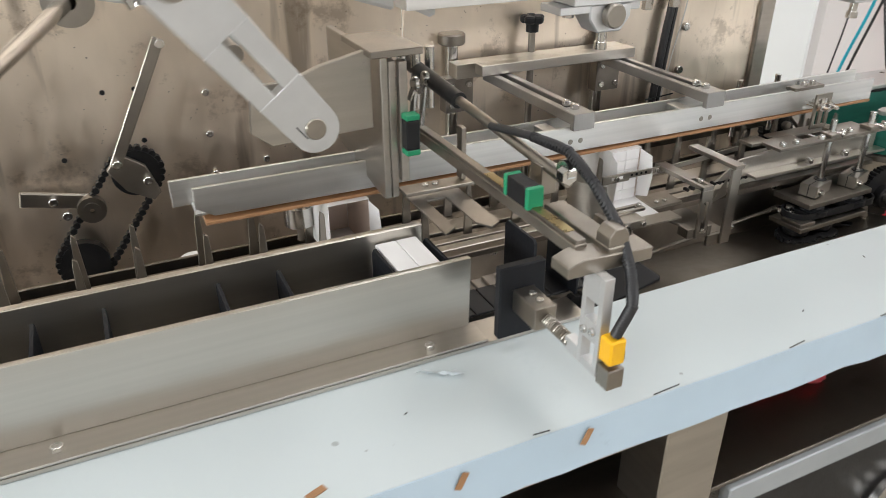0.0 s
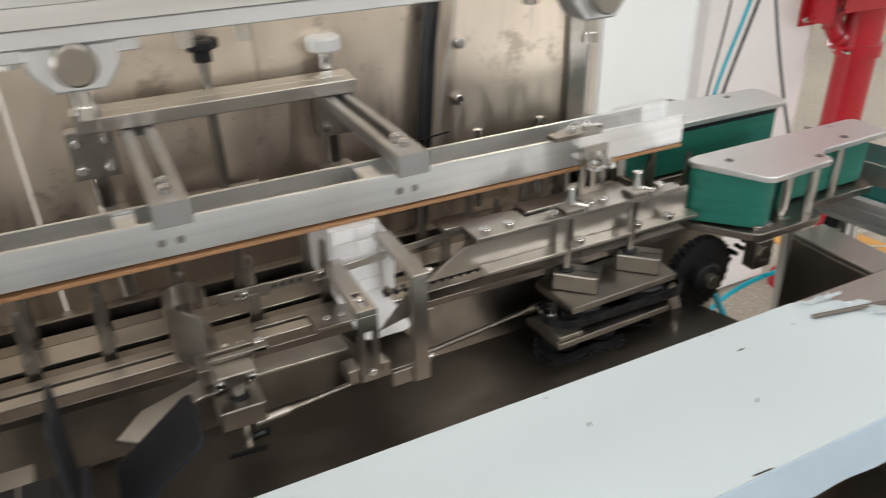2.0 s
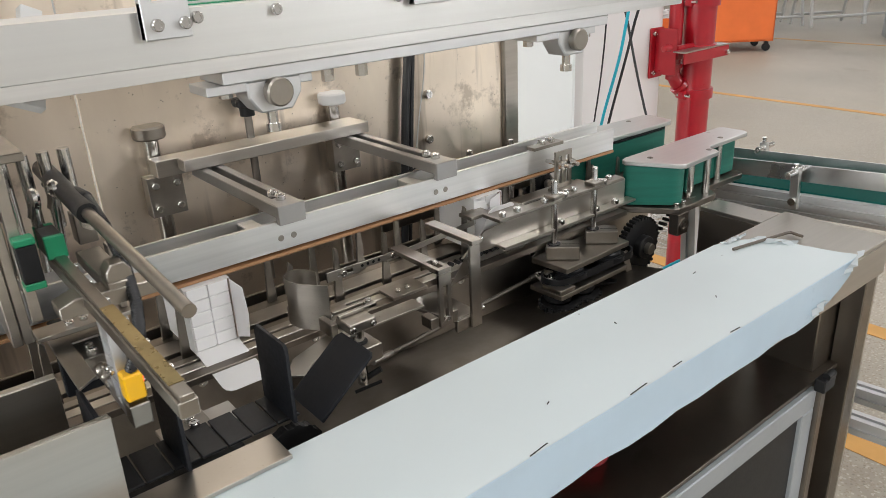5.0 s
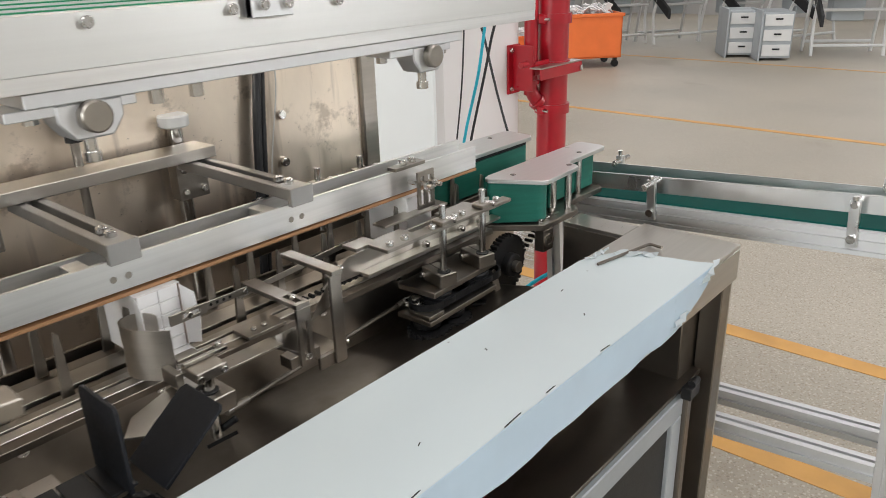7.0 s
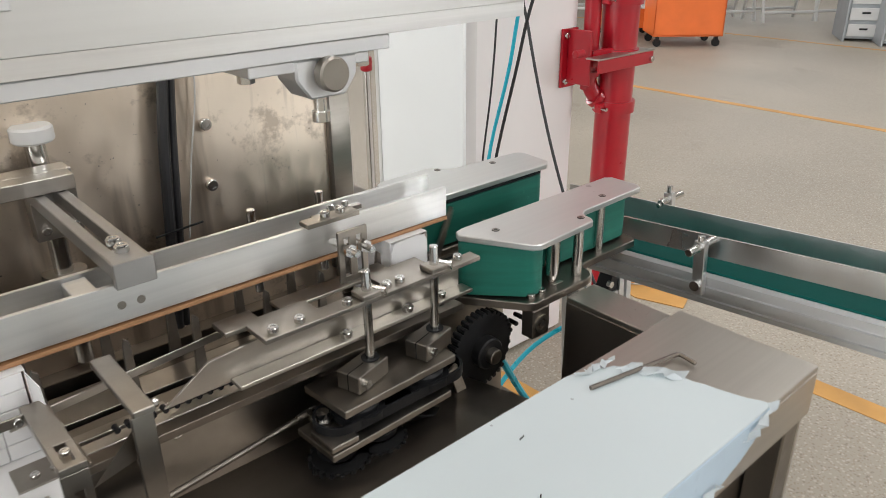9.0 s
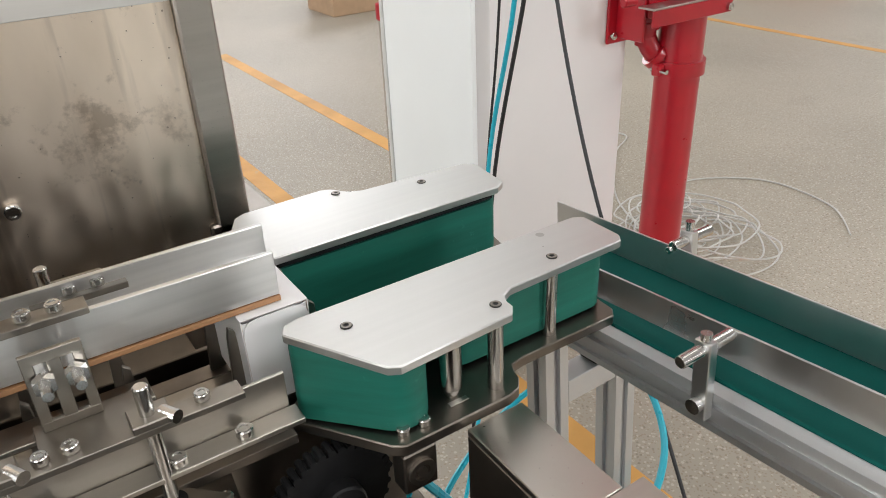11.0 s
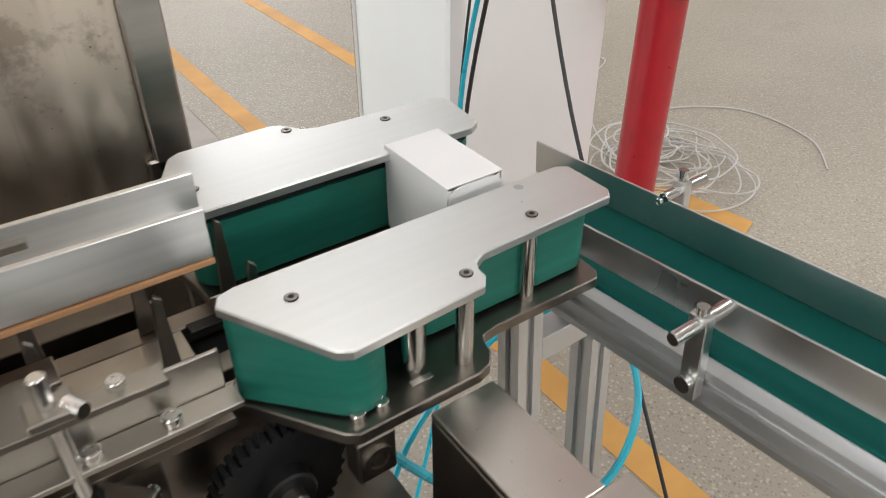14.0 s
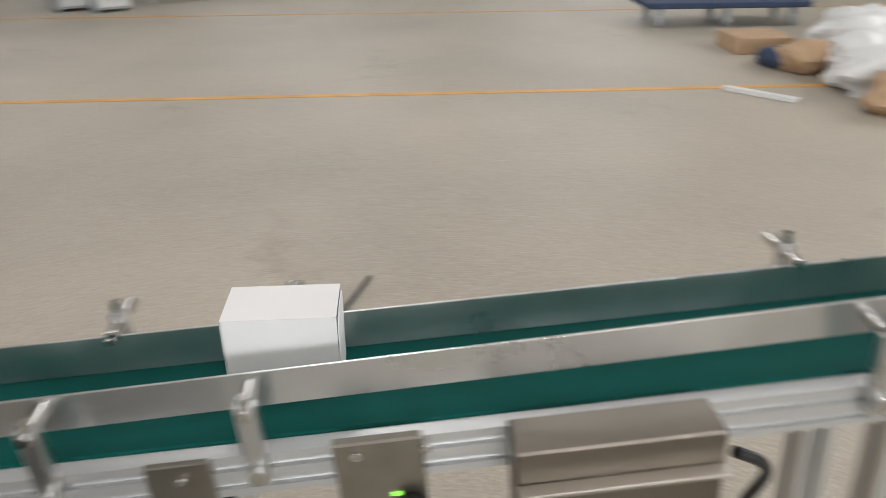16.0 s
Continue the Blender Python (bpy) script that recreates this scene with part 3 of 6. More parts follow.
# ---- top hold-down rail and its frame ----
top = thing("hold_down_rail", "brushed aluminium hold-down rail with brown strip beneath", "guide rail", (0, 0, 0.95))
nose = [(-0.600, 0.992), (0.725, 0.984), (0.725, 0.942), (-0.576, 0.948), (-0.600, 0.962)]
part("front_bar", slab([(x, z) for x, z in nose], 0.0, 0.006, "y", 0.0006), ALU, top)
part("web", bx(-0.60, 0.722, 0.0062, 0.049, 0.949, 0.953, 0.0005), ALU, top)
part("back_bar", bx(-0.625, 0.735, 0.0495, 0.0555, 0.949, 0.988, 0.0006), ALU, top)
part("wear_strip", bx(-0.590, 0.725, -0.002, 0.056, 0.9365, 0.9415, 0.0006), BROWN, top, "brown fibre wear strip")
for x0 in (0.0, 0.279):
    part("cross_bar", join(bx(x0 - 0.004, x0 + 0.009, -0.010, 0.300, 0.994, 1.012, 0.001), bx(x0 + 0.023, x0 + 0.036, -0.010, 0.300, 0.994, 1.012, 0.001), bx(x0 - 0.0034, x0 + 0.0354, -0.0098, 0.030, 0.9935, 1.0125, 0.001), bx(x0 - 0.0048, x0 + 0.0368, -0.012, -0.002, 0.985, 1.013, 0.001), bx(x0 - 0.0035, x0 + 0.0355, 0.28, 0.302, 0.9935, 1.0125, 0.001)), CROSSM, top, "slotted grey aluminium cross bar")
    bolts(top, HEAD6, (0, 0, 1), (x0 + 0.016, 0.018, 1.012), (x0 + 0.016, 0.042, 1.012))
    bolts(top, FLUSH, (0, -1, 0), (x0, 0, 0.963), (x0 + 0.020, 0, 0.963))
for x in (-0.03, 0.25):
    part("spacer", bx(x - 0.012, x + 0.012, 0.0065, 0.0485, 0.953, 0.984, 0.001), ALU, top)
frm = thing("lift_frame", "stainless lifting frame with guide rods and knobs", "frame", (0.15, 0.3, 0.95))
part("rear_bar", bx(-0.030, 0.325, 0.255, 0.285, 1.0135, 1.033, 0.001), STEELX, frm)
part("rear_bar", bx(-0.060, 0.335, 0.302, 0.338, 1.000, 1.028, 0.001), STEELX, frm)
for x in (-0.045, 0.310):
    pl = part("bearing_plate", bx(x - 0.030, x + 0.030, 0.318, 0.345, 0.930, 0.999, 0.001), MACH, frm)
    for dx in (-0.018, 0.018):
        for z in (0.945, 0.985):
            bolts(frm, HEAD5, (0, -1, 0), (x + dx, 0.318, z))
    part("guide_rod", rod((x, 0.355, 0.72), (x, 0.355, 1.055), 0.013, 20), CHROME, frm)
    part("knob", join(rod((x, 0.355, 1.056), (x, 0.355, 1.078), 0.027, 28, bevel=0.003)), WHITEP if x > 0 else MACH, frm, "round knurled knob")
    part("foot_collar", ring((x, 0.355, 0.86), (0, 0, 1), 0.0131, 0.03, 0.014, 24), MACH, frm)
part("screw", rod((0.125, 0.335, 0.75), (0.125, 0.335, 1.07), 0.007, 12), MACH, frm)
part("star_knob", join(rod((0.125, 0.335, 1.068), (0.125, 0.335, 1.085), 0.013, 16), *[rod((0.125 + 0.014 * math.cos(a), 0.335 + 0.014 * math.sin(a), 1.085), (0.125 + 0.014 * math.cos(a), 0.335 + 0.014 * math.sin(a), 1.1), 0.011, 12, bevel=0.003) for a in np.arange(0, 6.2, 1.257)]), BLACK, frm, "black plastic star knob")
part("cross_foot", join(bx(0.07, 0.18, 0.325, 0.345, 0.86, 0.872, 0.001), bx(0.115, 0.135, 0.28, 0.36, 0.858, 0.866, 0.001)), MACH, frm)

# bracket on the rail near its end, and its twin behind
def clamp_bracket(y, s, x_mid):
    cb = thing("clamp_bracket", "slotted steel clamp bracket with threaded studs on the rail", "bracket", (0.535, y, 0.96), group="clamp brackets")
    part("bridge", bx(0.500, 0.575, min(y, y - s * 0.02), max(y, y - s * 0.02), 0.985, 0.991, 0.0006), MACH, cb)
    part("slotted_plate", join(bx(0.520, 0.528, y + s * 0.03 - 0.002, y + s * 0.03 + 0.002, 0.925, 0.984, 0.0005), bx(0.536, 0.546, y + s * 0.03 - 0.002, y + s * 0.03 + 0.002, 0.925, 0.984, 0.0005), bx(0.554, 0.562, y + s * 0.03 - 0.002, y + s * 0.03 + 0.002, 0.925, 0.984, 0.0005), bx(0.520, 0.562, y + s * 0.03 - 0.0022, y + s * 0.03 + 0.0022, 0.976, 0.985, 0.0005), bx(0.520, 0.562, y + s * 0.03 - 0.0022, y + s * 0.03 + 0.0022, 0.918, 0.926, 0.0005)), MACH, cb)
    for x in (0.531, 0.553):
        part("stud", rod((x, y, 0.962), (x, y + s * 0.055, 0.962), 0.004, 10), CHROME, cb)
        part("nut", rod((x, y + s * 0.034, 0.962), (x, y + s * 0.042, 0.962), 0.0085, 6), CHROME, cb)
        bolts(cb, HEAD5, (0, 0, 1), (x, y - s * 0.01, 0.991))
    cb.location.x, cb.location.z = x_mid, 0.96 if s < 0 else 0.946
    part("fold_blade", bx(0.44, 0.600, min(y + s * 0.028, y - s * 0.002), max(y + s * 0.028, y - s * 0.002), 0.907, 0.911, 0.0005), STEELX, cb, "flat folding blade")

clamp_bracket(-0.006, -1, 0.535)
clamp_bracket(0.0615, 1, 0.572)

rear = thing("rear_guide", "dull steel strip behind the carton chain", "guide plate", (0.5, 0.2, 0.85))
part("wall_strip", bx(0.30, 0.70, 0.20, 0.206, 0.83, 0.90, 0.001), DARKST, rear)
bolts(rear, HEAD5, (0, -1, 0), (0.36, 0.20, 0.87), (0.64, 0.20, 0.87))

cabl = thing("cable_bundle", "black corrugated cable conduit on the panel", "cable", (0.45, 0.35, 0.85))
part("conduit", tube([(0.50, 0.355, 1.5), (0.50, 0.35, 1.2), (0.475, 0.345, 1.0), (0.455, 0.35, 0.72)], 0.0085, 10), RUBBER, cabl)
part("conduit", tube([(0.515, 0.355, 1.5), (0.512, 0.352, 1.2), (0.49, 0.345, 1.0), (0.468, 0.35, 0.72)], 0.0055, 8), RUBBER, cabl)
part("wire", tube([(0.53, 0.36, 1.3), (0.545, 0.36, 1.12), (0.52, 0.36, 0.98), (0.50, 0.362, 0.86)], 0.0014, 6), CABLEW, cabl, "thin pale wire")
part("cable_tie", rod((0.44, 0.338, 0.885), (0.515, 0.335, 0.892), 0.0018, 6), BLACK, cabl)

# ---- flap guides in front of the chain ----
fg = thing("flap_guide", "bent stainless flap guide with slotted posts", "guide", (0.2, -0.1, 0.75))
part("base_plate", slab([(0.180, -0.0225), (0.250, -0.0225), (0.250, -0.128), (0.203, -0.128)], 0.800, 0.806, "z", 0.0008), MACH, fg)
part("base_lip", bx(0.203, 0.250, -0.1345, -0.1282, 0.786, 0.806, 0.0008), MACH, fg)
part("slotted_post", join(bx(0.163, 0.170, -0.146, -0.141, 0.822, 0.899, 0.0004), bx(0.179, 0.186, -0.146, -0.141, 0.822, 0.899, 0.0004), bx(0.163, 0.186, -0.1462, -0.1408, 0.880, 0.8995, 0.0004), bx(0.163, 0.186, -0.1462, -0.1408, 0.815, 0.823, 0.0004)), MACH, fg)
part("post_foot", bx(0.148, 0.162, -0.142, -0.118, 0.815, 0.832, 0.0008), MACH, fg)
part("post_foot", bx(0.1865, 0.196, -0.146, -0.128, 0.815, 0.834, 0.0008), MACH, fg)
part("post_arm", join(bx(0.163, 0.170, -0.146, -0.100, 0.900, 0.907, 0.0005), bx(0.179, 0.186, -0.146, -0.100, 0.900, 0.907, 0.0005), bx(0.163, 0.186, -0.1462, -0.138, 0.8998, 0.9072, 0.0005), bx(0.163, 0.186, -0.108, -0.026, 0.8998, 0.9072, 0.0005)), MACH, fg)
part("tall_post", bx(0.228, 0.248, -0.1405, -0.1347, 0.788, 0.9235, 0.0008), MACH, fg)
part("tall_arm", bx(0.230, 0.250, -0.143, -0.030, 0.924, 0.931, 0.0008), MACH, fg)
lf = bmesh.new()
lf.faces.new([lf.verts.new(p) for p in ((0.186, -0.143, 0.874), (0.236, -0.126, 0.872), (0.236, -0.124, 0.906))])
bmesh.ops.solidify(lf, geom=lf.faces[:], thickness=0.0015)
part("guide_leaf", finish(lf), STEEL, fg, "bright sloping guide leaf")
part("slotted_link", join(bx(0.042, 0.097, -0.042, -0.039, 0.9035, 0.908, 0.0003), bx(0.042, 0.097, -0.042, -0.039, 0.893, 0.8975, 0.0003), bx(0.042, 0.060, -0.0421, -0.0389, 0.8932, 0.9078, 0.0003), bx(0.086, 0.097, -0.0421, -0.0389, 0.8932, 0.9078, 0.0003)), MACH, fg)
part("holed_strip", bx(0.088, 0.172, -0.0388, -0.0360, 0.8955, 0.9055, 0.0003), MACH, fg)
for k in range(4):
    part("strip_hole", rod((0.104 + 0.010 * k, -0.0392, 0.9005), (0.104 + 0.010 * k, -0.0385, 0.9005), 0.0024, 10), BLACKM, fg)
part("long_blade", slab([(0.150, -0.0358), (0.375, -0.0090), (0.375, -0.0065), (0.150, -0.0333)], 0.890, 0.8990, "z", 0.0003), STEELX, fg)
bolts(fg, HEAD4, (0, 0, 1), (0.1745, -0.126, 0.9075))
bolts(fg, HEAD4, (0, -1, 0), (0.1745, -0.1462, 0.828), (0.069, -0.042, 0.9005), (0.158, -0.0388, 0.9005))
bolts(fg, HEAD4, (1, 0, 0), (0.250, -0.135, 0.9275), (0.248, -0.1375, 0.815))
for x0, x1 in ((0.020, 0.076), (0.140, 0.205)):
    part("mount_plate", bx(x0, x1, -0.062, -0.0225, 0.8368, 0.842, 0.0005), MACH, fg)
    bolts(fg, HEAD4, (0, 0, 1), (x0 + 0.018, -0.048, 0.842), (x0 + 0.036, -0.048, 0.842))

sc = thing("scoop_guide", "curved stainless scoop guide on a clamp block", "guide", (0.0, -0.06, 0.75))


def curved_sheet(path, z0, z1, thick=0.0015, cut=0.0):
    bm = bmesh.new()
    a = [bm.verts.new((x, y, z0 + cut * i / len(path))) for i, (x, y) in enumerate(path)]
    b = [bm.verts.new((x, y, z1)) for x, y in path]
    for i in range(len(path) - 1):
        bm.faces.new((a[i], a[i + 1], b[i + 1], b[i]))
    bmesh.ops.recalc_face_normals(bm, faces=bm.faces)
    bmesh.ops.solidify(bm, geom=bm.faces[:], thickness=thick)
    return finish(bm)


for z0, z1 in ((0.886, 0.912), (0.842, 0.866)):
    part("scoop_band", curved_sheet([(0.030, -0.034), (0.029, -0.022), (0.024, -0.012), (0.017, -0.005), (0.007, -0.002), (-0.003, -0.004), (-0.011, -0.011), (-0.015, -0.0235)], z0, z1), STEEL, sc)
part("scoop_panel", curved_sheet([(-0.015, -0.024), (-0.014, -0.036), (-0.010, -0.050), (0.004, -0.070), (0.018, -0.085)], 0.842, 0.912), STEEL, sc)
part("scoop_foot", bx(0.002, 0.012, -0.112, -0.078, 0.846, 0.866, 0.0008), MACH, sc)
part("clamp", join(bx(0.012, 0.054, -0.144, -0.108, 0.860, 0.874, 0.0012), bx(0.012, 0.072, -0.118, -0.112, 0.8742, 0.879, 0.0005), bx(0.012, 0.072, -0.104, -0.098, 0.8742, 0.879, 0.0005), bx(0.060, 0.073, -0.118, -0.098, 0.874, 0.8792, 0.0005)), MACH, sc)
part("pin", rod((0.034, -0.128, 0.770), (0.034, -0.128, 0.860), 0.0075, 16), CHROME, sc)
part("foot_block", bx(0.010, 0.056, -0.151, -0.106, 0.812, 0.836, 0.0012), MACH, sc)
part("foot_collar", ring((0.034, -0.128, 0.8368), (0, 0, 1), 0.0078, 0.0115, 0.0016, 20), BLACKM, sc)
part("leaf_plate", slab([(0.160, -0.082), (0.160, -0.112), (0.060, -0.110), (0.000, -0.120), (-0.045, -0.140), (-0.068, -0.160), (-0.086, -0.146), (-0.060, -0.113), (0.000, -0.090), (0.060, -0.080)], 0.838, 0.8415, "z", 0.0004), STEEL, sc, "long flat curved guide plate")
part("stop_screw", join(rod((0.034, -0.128, 0.775), (0.056, -0.142, 0.790), 0.0045, 10), rod((0.012, -0.140, 0.770), (0.050, -0.150, 0.776), 0.0025, 8)), BLACKM, sc)
bolts(sc, HEAD4, (0, -1, 0), (0.016, -0.144, 0.867), (0.048, -0.144, 0.867))
bolts(sc, HEAD4, (0, 0, 1), (0.066, -0.108, 0.8792))

tie = thing("tie_rod", "long thin steel tie rod with ball ends", "rod", (0.25, -0.09, 0.76))
part("bar", rod((0.050, -0.139, 0.803), (0.452, -0.058, 0.777), 0.0036, 12), DARKST, tie)
part("ball_end", rod((0.045, -0.140, 0.804), (0.082, -0.1325, 0.801), 0.0052, 12), MACH, tie)
part("ball_end", rod((0.428, -0.063, 0.7785), (0.458, -0.056, 0.7765), 0.0052, 12), MACH, tie)

ramp = thing("ramp_plate", "bright sloped stainless ramp plate along the chain", "guide plate", (0.5, -0.05, 0.84))
part("blade", slab([(0.285, 0.858), (0.338, 0.893), (0.41, 0.899), (0.700, 0.899), (0.700, 0.858)], -0.052, -0.048, "y", 0.0006), STEELX, ramp)
part("foot", bx(0.36, 0.705, -0.075, -0.0525, 0.858, 0.863, 0.0006), STEELX, ramp)
bolts(ramp, HEAD6, (0, 0, 1), (0.505, -0.065, 0.863), (0.655, -0.065, 0.863), (0.60, -0.065, 0.863))

# ---- sprocket drives ----


def sprocket(name, c, axis, r, n, width, label):
    s = thing(name, label, "sprocket", c)
    ax = Vector(axis)
    q = ax.to_track_quat("Z", "Y").to_matrix().to_4x4()
    pts = []
    for k in range(n):
        for da, rr in ((0.0, 0.955), (0.3, 0.955), (0.45, 1.0), (0.75, 1.0), (0.9, 0.955)):
            a = 2 * math.pi * (k + da) / n
            pts.append((r * rr * math.cos(a), r * rr * math.sin(a)))
    b = slab(pts, -width / 2, width / 2, "z", 0)
    b.transform(q)
    part("toothed_rim", b, BLACKM, s, local=True)
    h = rod((0, 0, -width * 1.6), (0, 0, width * 1.6), r * 0.42, 24, bevel=0.002)
    h.transform(q)
    part("hub", h, BLACKM, s, local=True)
    h = rod((0, 0, -width * 2.4), (0, 0, width * 2.4), r * 0.2, 18, bevel=0.001)
    h.transform(q)
    part("shaft_end", h, MACH, s, local=True)
    return s


sprocket("drive_sprocket", (0.720, -0.075, 0.762), (0, 1, 0), 0.056, 26, 0.014, "black toothed drive sprocket under the belt unit")
sprocket("rear_sprocket", (0.80, 0.27, 0.80), (0, 1, 0), 0.055, 26, 0.014, "black toothed sprocket behind the belts")
dc = thing("drive_chain", "black roller chain over the drive sprocket", "chain", (0.76, -0.075, 0.76))
PINM = mesh_of("chain_link", rod((0, -0.008, 0), (0, 0.008, 0), 0.0036, 8), BLACKM)
for x, z in [(0.720 + 0.056 * math.cos(a), 0.762 + 0.056 * math.sin(a)) for a in np.arange(0.2, 5.6, 0.17)] + [(0.775 + 0.012 * k, 0.773 + 0.006 * k) for k in range(6)]:
    ob = new("chain_link", PINM)
    ob.parent, ob.location = dc, Vector((x, -0.075, z)) - origin(dc)
brace = thing("stay_bar", "flat steel stay bar in the basin", "bar", (0.63, -0.15, 0.7))
part("bar", bx(-0.008, 0.008, -0.003, 0.003, -0.065, 0.065, 0.0005, Matrix.Translation((0.664, -0.102, 0.716)) @ pose(0, 0, 0, 0, -20, 0)), STEEL, brace)
part("arm", bx(-0.09, 0.09, -0.010, 0.010, -0.008, 0.008, 0.001, Matrix.Translation((0.60, -0.12, 0.73)) @ pose(0, 0, 0, 0, 12, -25)), BLACKM, brace)

# ---- closing belts ----
near = [(0.706, -0.045), (0.712, -0.033), (0.726, -0.029), (1.045, -0.029), (1.056, -0.036), (1.056, -0.088), (1.048, -0.098), (0.905, -0.102), (0.893, -0.108), (0.889, -0.116), (0.888, -0.126), (0.880, -0.136), (0.765, -0.142), (0.755, -0.136)]
far = [(0.727, 0.084), (1.032, 0.083), (1.046, 0.092), (1.053, 0.152), (1.050, 0.162), (1.040, 0.168), (0.902, 0.176), (0.887, 0.182), (0.880, 0.192), (0.873, 0.202), (0.862, 0.207), (0.764, 0.204), (0.752, 0.197), (0.726, 0.146), (0.722, 0.092)]
near_low = [(0.702, -0.045), (0.715, -0.022), (1.050, -0.022), (1.060, -0.035), (1.057, -0.086), (1.048, -0.097), (0.926, -0.096), (0.910, -0.099), (0.905, -0.108), (0.903, -0.118), (0.893, -0.130), (0.880, -0.134), (0.768, -0.134), (0.758, -0.127)]
far_low = [(0.735, 0.086), (1.05, 0.086), (1.066, 0.17), (0.91, 0.20), (0.77, 0.212), (0.725, 0.15)]


def belt_loop(cx0, cx1, cy, r, z0, z1):
    n = 12
    pts = [(cx0 + r * math.cos(a), cy + r * math.sin(a)) for a in np.linspace(math.pi / 2, 3 * math.pi / 2, n)] + [(cx1 + r * math.cos(a), cy + r * math.sin(a)) for a in np.linspace(-math.pi / 2, math.pi / 2, n)]
    bm = bmesh.new()
    lo, hi = [bm.verts.new((*p, z0)) for p in pts], [bm.verts.new((*p, z1)) for p in pts]
    for k in range(len(pts)):
        j = (k + 1) % len(pts)
        bm.faces.new((lo[k], lo[j], hi[j], hi[k]))
    bmesh.ops.recalc_face_normals(bm, faces=bm.faces)
    bmesh.ops.solidify(bm, geom=bm.faces[:], thickness=0.003)
    return finish(bm)


def belt_round(rollers, z0, z1):
    """A belt stretched round three or more upright rollers (x, y, r)."""
    pts = sorted({(round(x + r * math.cos(a), 5), round(y + r * math.sin(a), 5)) for x, y, r in rollers for a in np.arange(0, 6.28, 0.21)})

    def half(seq):
        out = []
        for p in seq:
            while len(out) > 1 and (out[-1][0] - out[-2][0]) * (p[1] - out[-2][1]) <= (out[-1][1] - out[-2][1]) * (p[0] - out[-2][0]):
                out.pop()
            out.append(p)
        return out[:-1]

    hull = half(pts) + half(pts[::-1])
    bm = bmesh.new()
    lo, hi = [bm.verts.new((*p, z0)) for p in hull], [bm.verts.new((*p, z1)) for p in hull]
    for k in range(len(hull)):
        j = (k + 1) % len(hull)
        bm.faces.new((lo[k], lo[j], hi[j], hi[k]))
    bmesh.ops.recalc_face_normals(bm, faces=bm.faces)
    bmesh.ops.solidify(bm, geom=bm.faces[:], thickness=0.003)
    return finish(bm)


def belt_unit(cy0, up, lowp, cy, r, x0, x1, screws, posts, rollers=()):
    u = thing("belt_unit", "green side belt between satin aluminium and steel plates", "belt conveyor", ((x0 + x1) / 2, cy0, 0.83), group="side belts")
    part("top_plate", slab(up, 0.922, 0.931, "z", 0.0012), PLATE, u, "satin aluminium cover plate")
    part("lower_plate", slab(lowp, 0.828, 0.840, "z", 0.0012), DARKST, u, "dark steel base plate")
    part("belt", belt_round(rollers, 0.843, 0.9215) if rollers else belt_loop(x0 + r, x1 - r, cy, r, 0.843, 0.911), GREEN, u, "dusty green flat belt")
    for x, y, q in rollers or ((x0 + r, cy, r), (x1 - r, cy, r)):
        part("roller", rod((x, y, 0.8405), (x, y, 0.915), q - 0.004, 24), BLACKM, u)
    if not rollers:
        # black bar added to give the dark gap between belt and cover plate
        part("gap_bar", bx(x0 + r * 0.4, x1 - r * 0.4, cy - r + 0.0045, cy + r - 0.0045, 0.905, 0.9215, 0.001), BLACKM, u)
    for x, y in posts:
        part("stand_off", rod((x, y, 0.8402), (x, y, 0.9218), 0.0075, 16), CHROME, u)
    for x, y in screws:
        ob = new("bolt", WELL)
        ob.parent = u
        ob.location = Vector((x, y, 0.9312)) - origin(u)
    return u


bu = belt_unit(-0.08, near, near_low, -0.075, 0.043, 0.714, 0.875, ((0.756, -0.066), (0.877, -0.116), (0.972, -0.081)), ((0.877, -0.115), (0.972, -0.080)), ((0.7245, -0.046, 0.0145), (0.784, -0.092, 0.028), (0.795, -0.050, 0.018)))
part("long_belt", belt_loop(0.872, 1.034, -0.056, 0.021, 0.845, 0.919), GREEN, bu, "dusty green flat belt")
part("belt_run", bx(0.75, 1.03, -0.034, -0.0318, 0.845, 0.919, 0.0003), GREEN, bu, "dusty green flat belt")
part("tension_roller", join(rod((0.836, -0.102, 0.852), (0.836, -0.102, 0.9215), 0.0105, 22), rod((0.836, -0.102, 0.8402), (0.836, -0.102, 0.852), 0.006, 16, 0.0105)), CHROME, bu)
part("slot_nut", bx(0.826, 0.846, -0.116, -0.110, 0.8402, 0.8412, 0.0003), STEEL, bu)
part("bearing_bracket", bx(0.764, 0.798, -0.134, -0.112, 0.783, 0.8275, 0.0015), DARKST, bu)
part("bearing", join(ring((0.781, -0.135, 0.804), (0, 1, 0), 0.0085, 0.0135, 0.004, 24), rod((0.781, -0.137, 0.804), (0.781, -0.134, 0.804), 0.005, 14)), MACH, bu)
bolts(bu, HEAD5, (0, 0, 1), (0.774, -0.119, 0.840), (0.795, -0.119, 0.840))
bu2 = belt_unit(0.14, far, far_low, 0.118, 0.025, 0.735, 1.045, ((0.752, 0.126), (0.872, 0.187), (0.969, 0.152)), ((0.893, 0.195), (1.008, 0.17)))
bed = thing("belt_bed", "black guide bed between the closing belts", "guide bed", (0.9, 0.03, 0.8))
part("bed", bx(0.706, 1.055, -0.018, 0.085, 0.800, 0.809, 0.001), BLACKM, bed)
part("rail", bx(0.706, 1.04, 0.060, 0.074, 0.8265, 0.8315, 0.0006), BLACKM, bed)
bolts(bed, HEAD4, (0, 0, 1), *[(x, 0.067, 0.8315) for x in (0.82, 0.90, 0.93)])

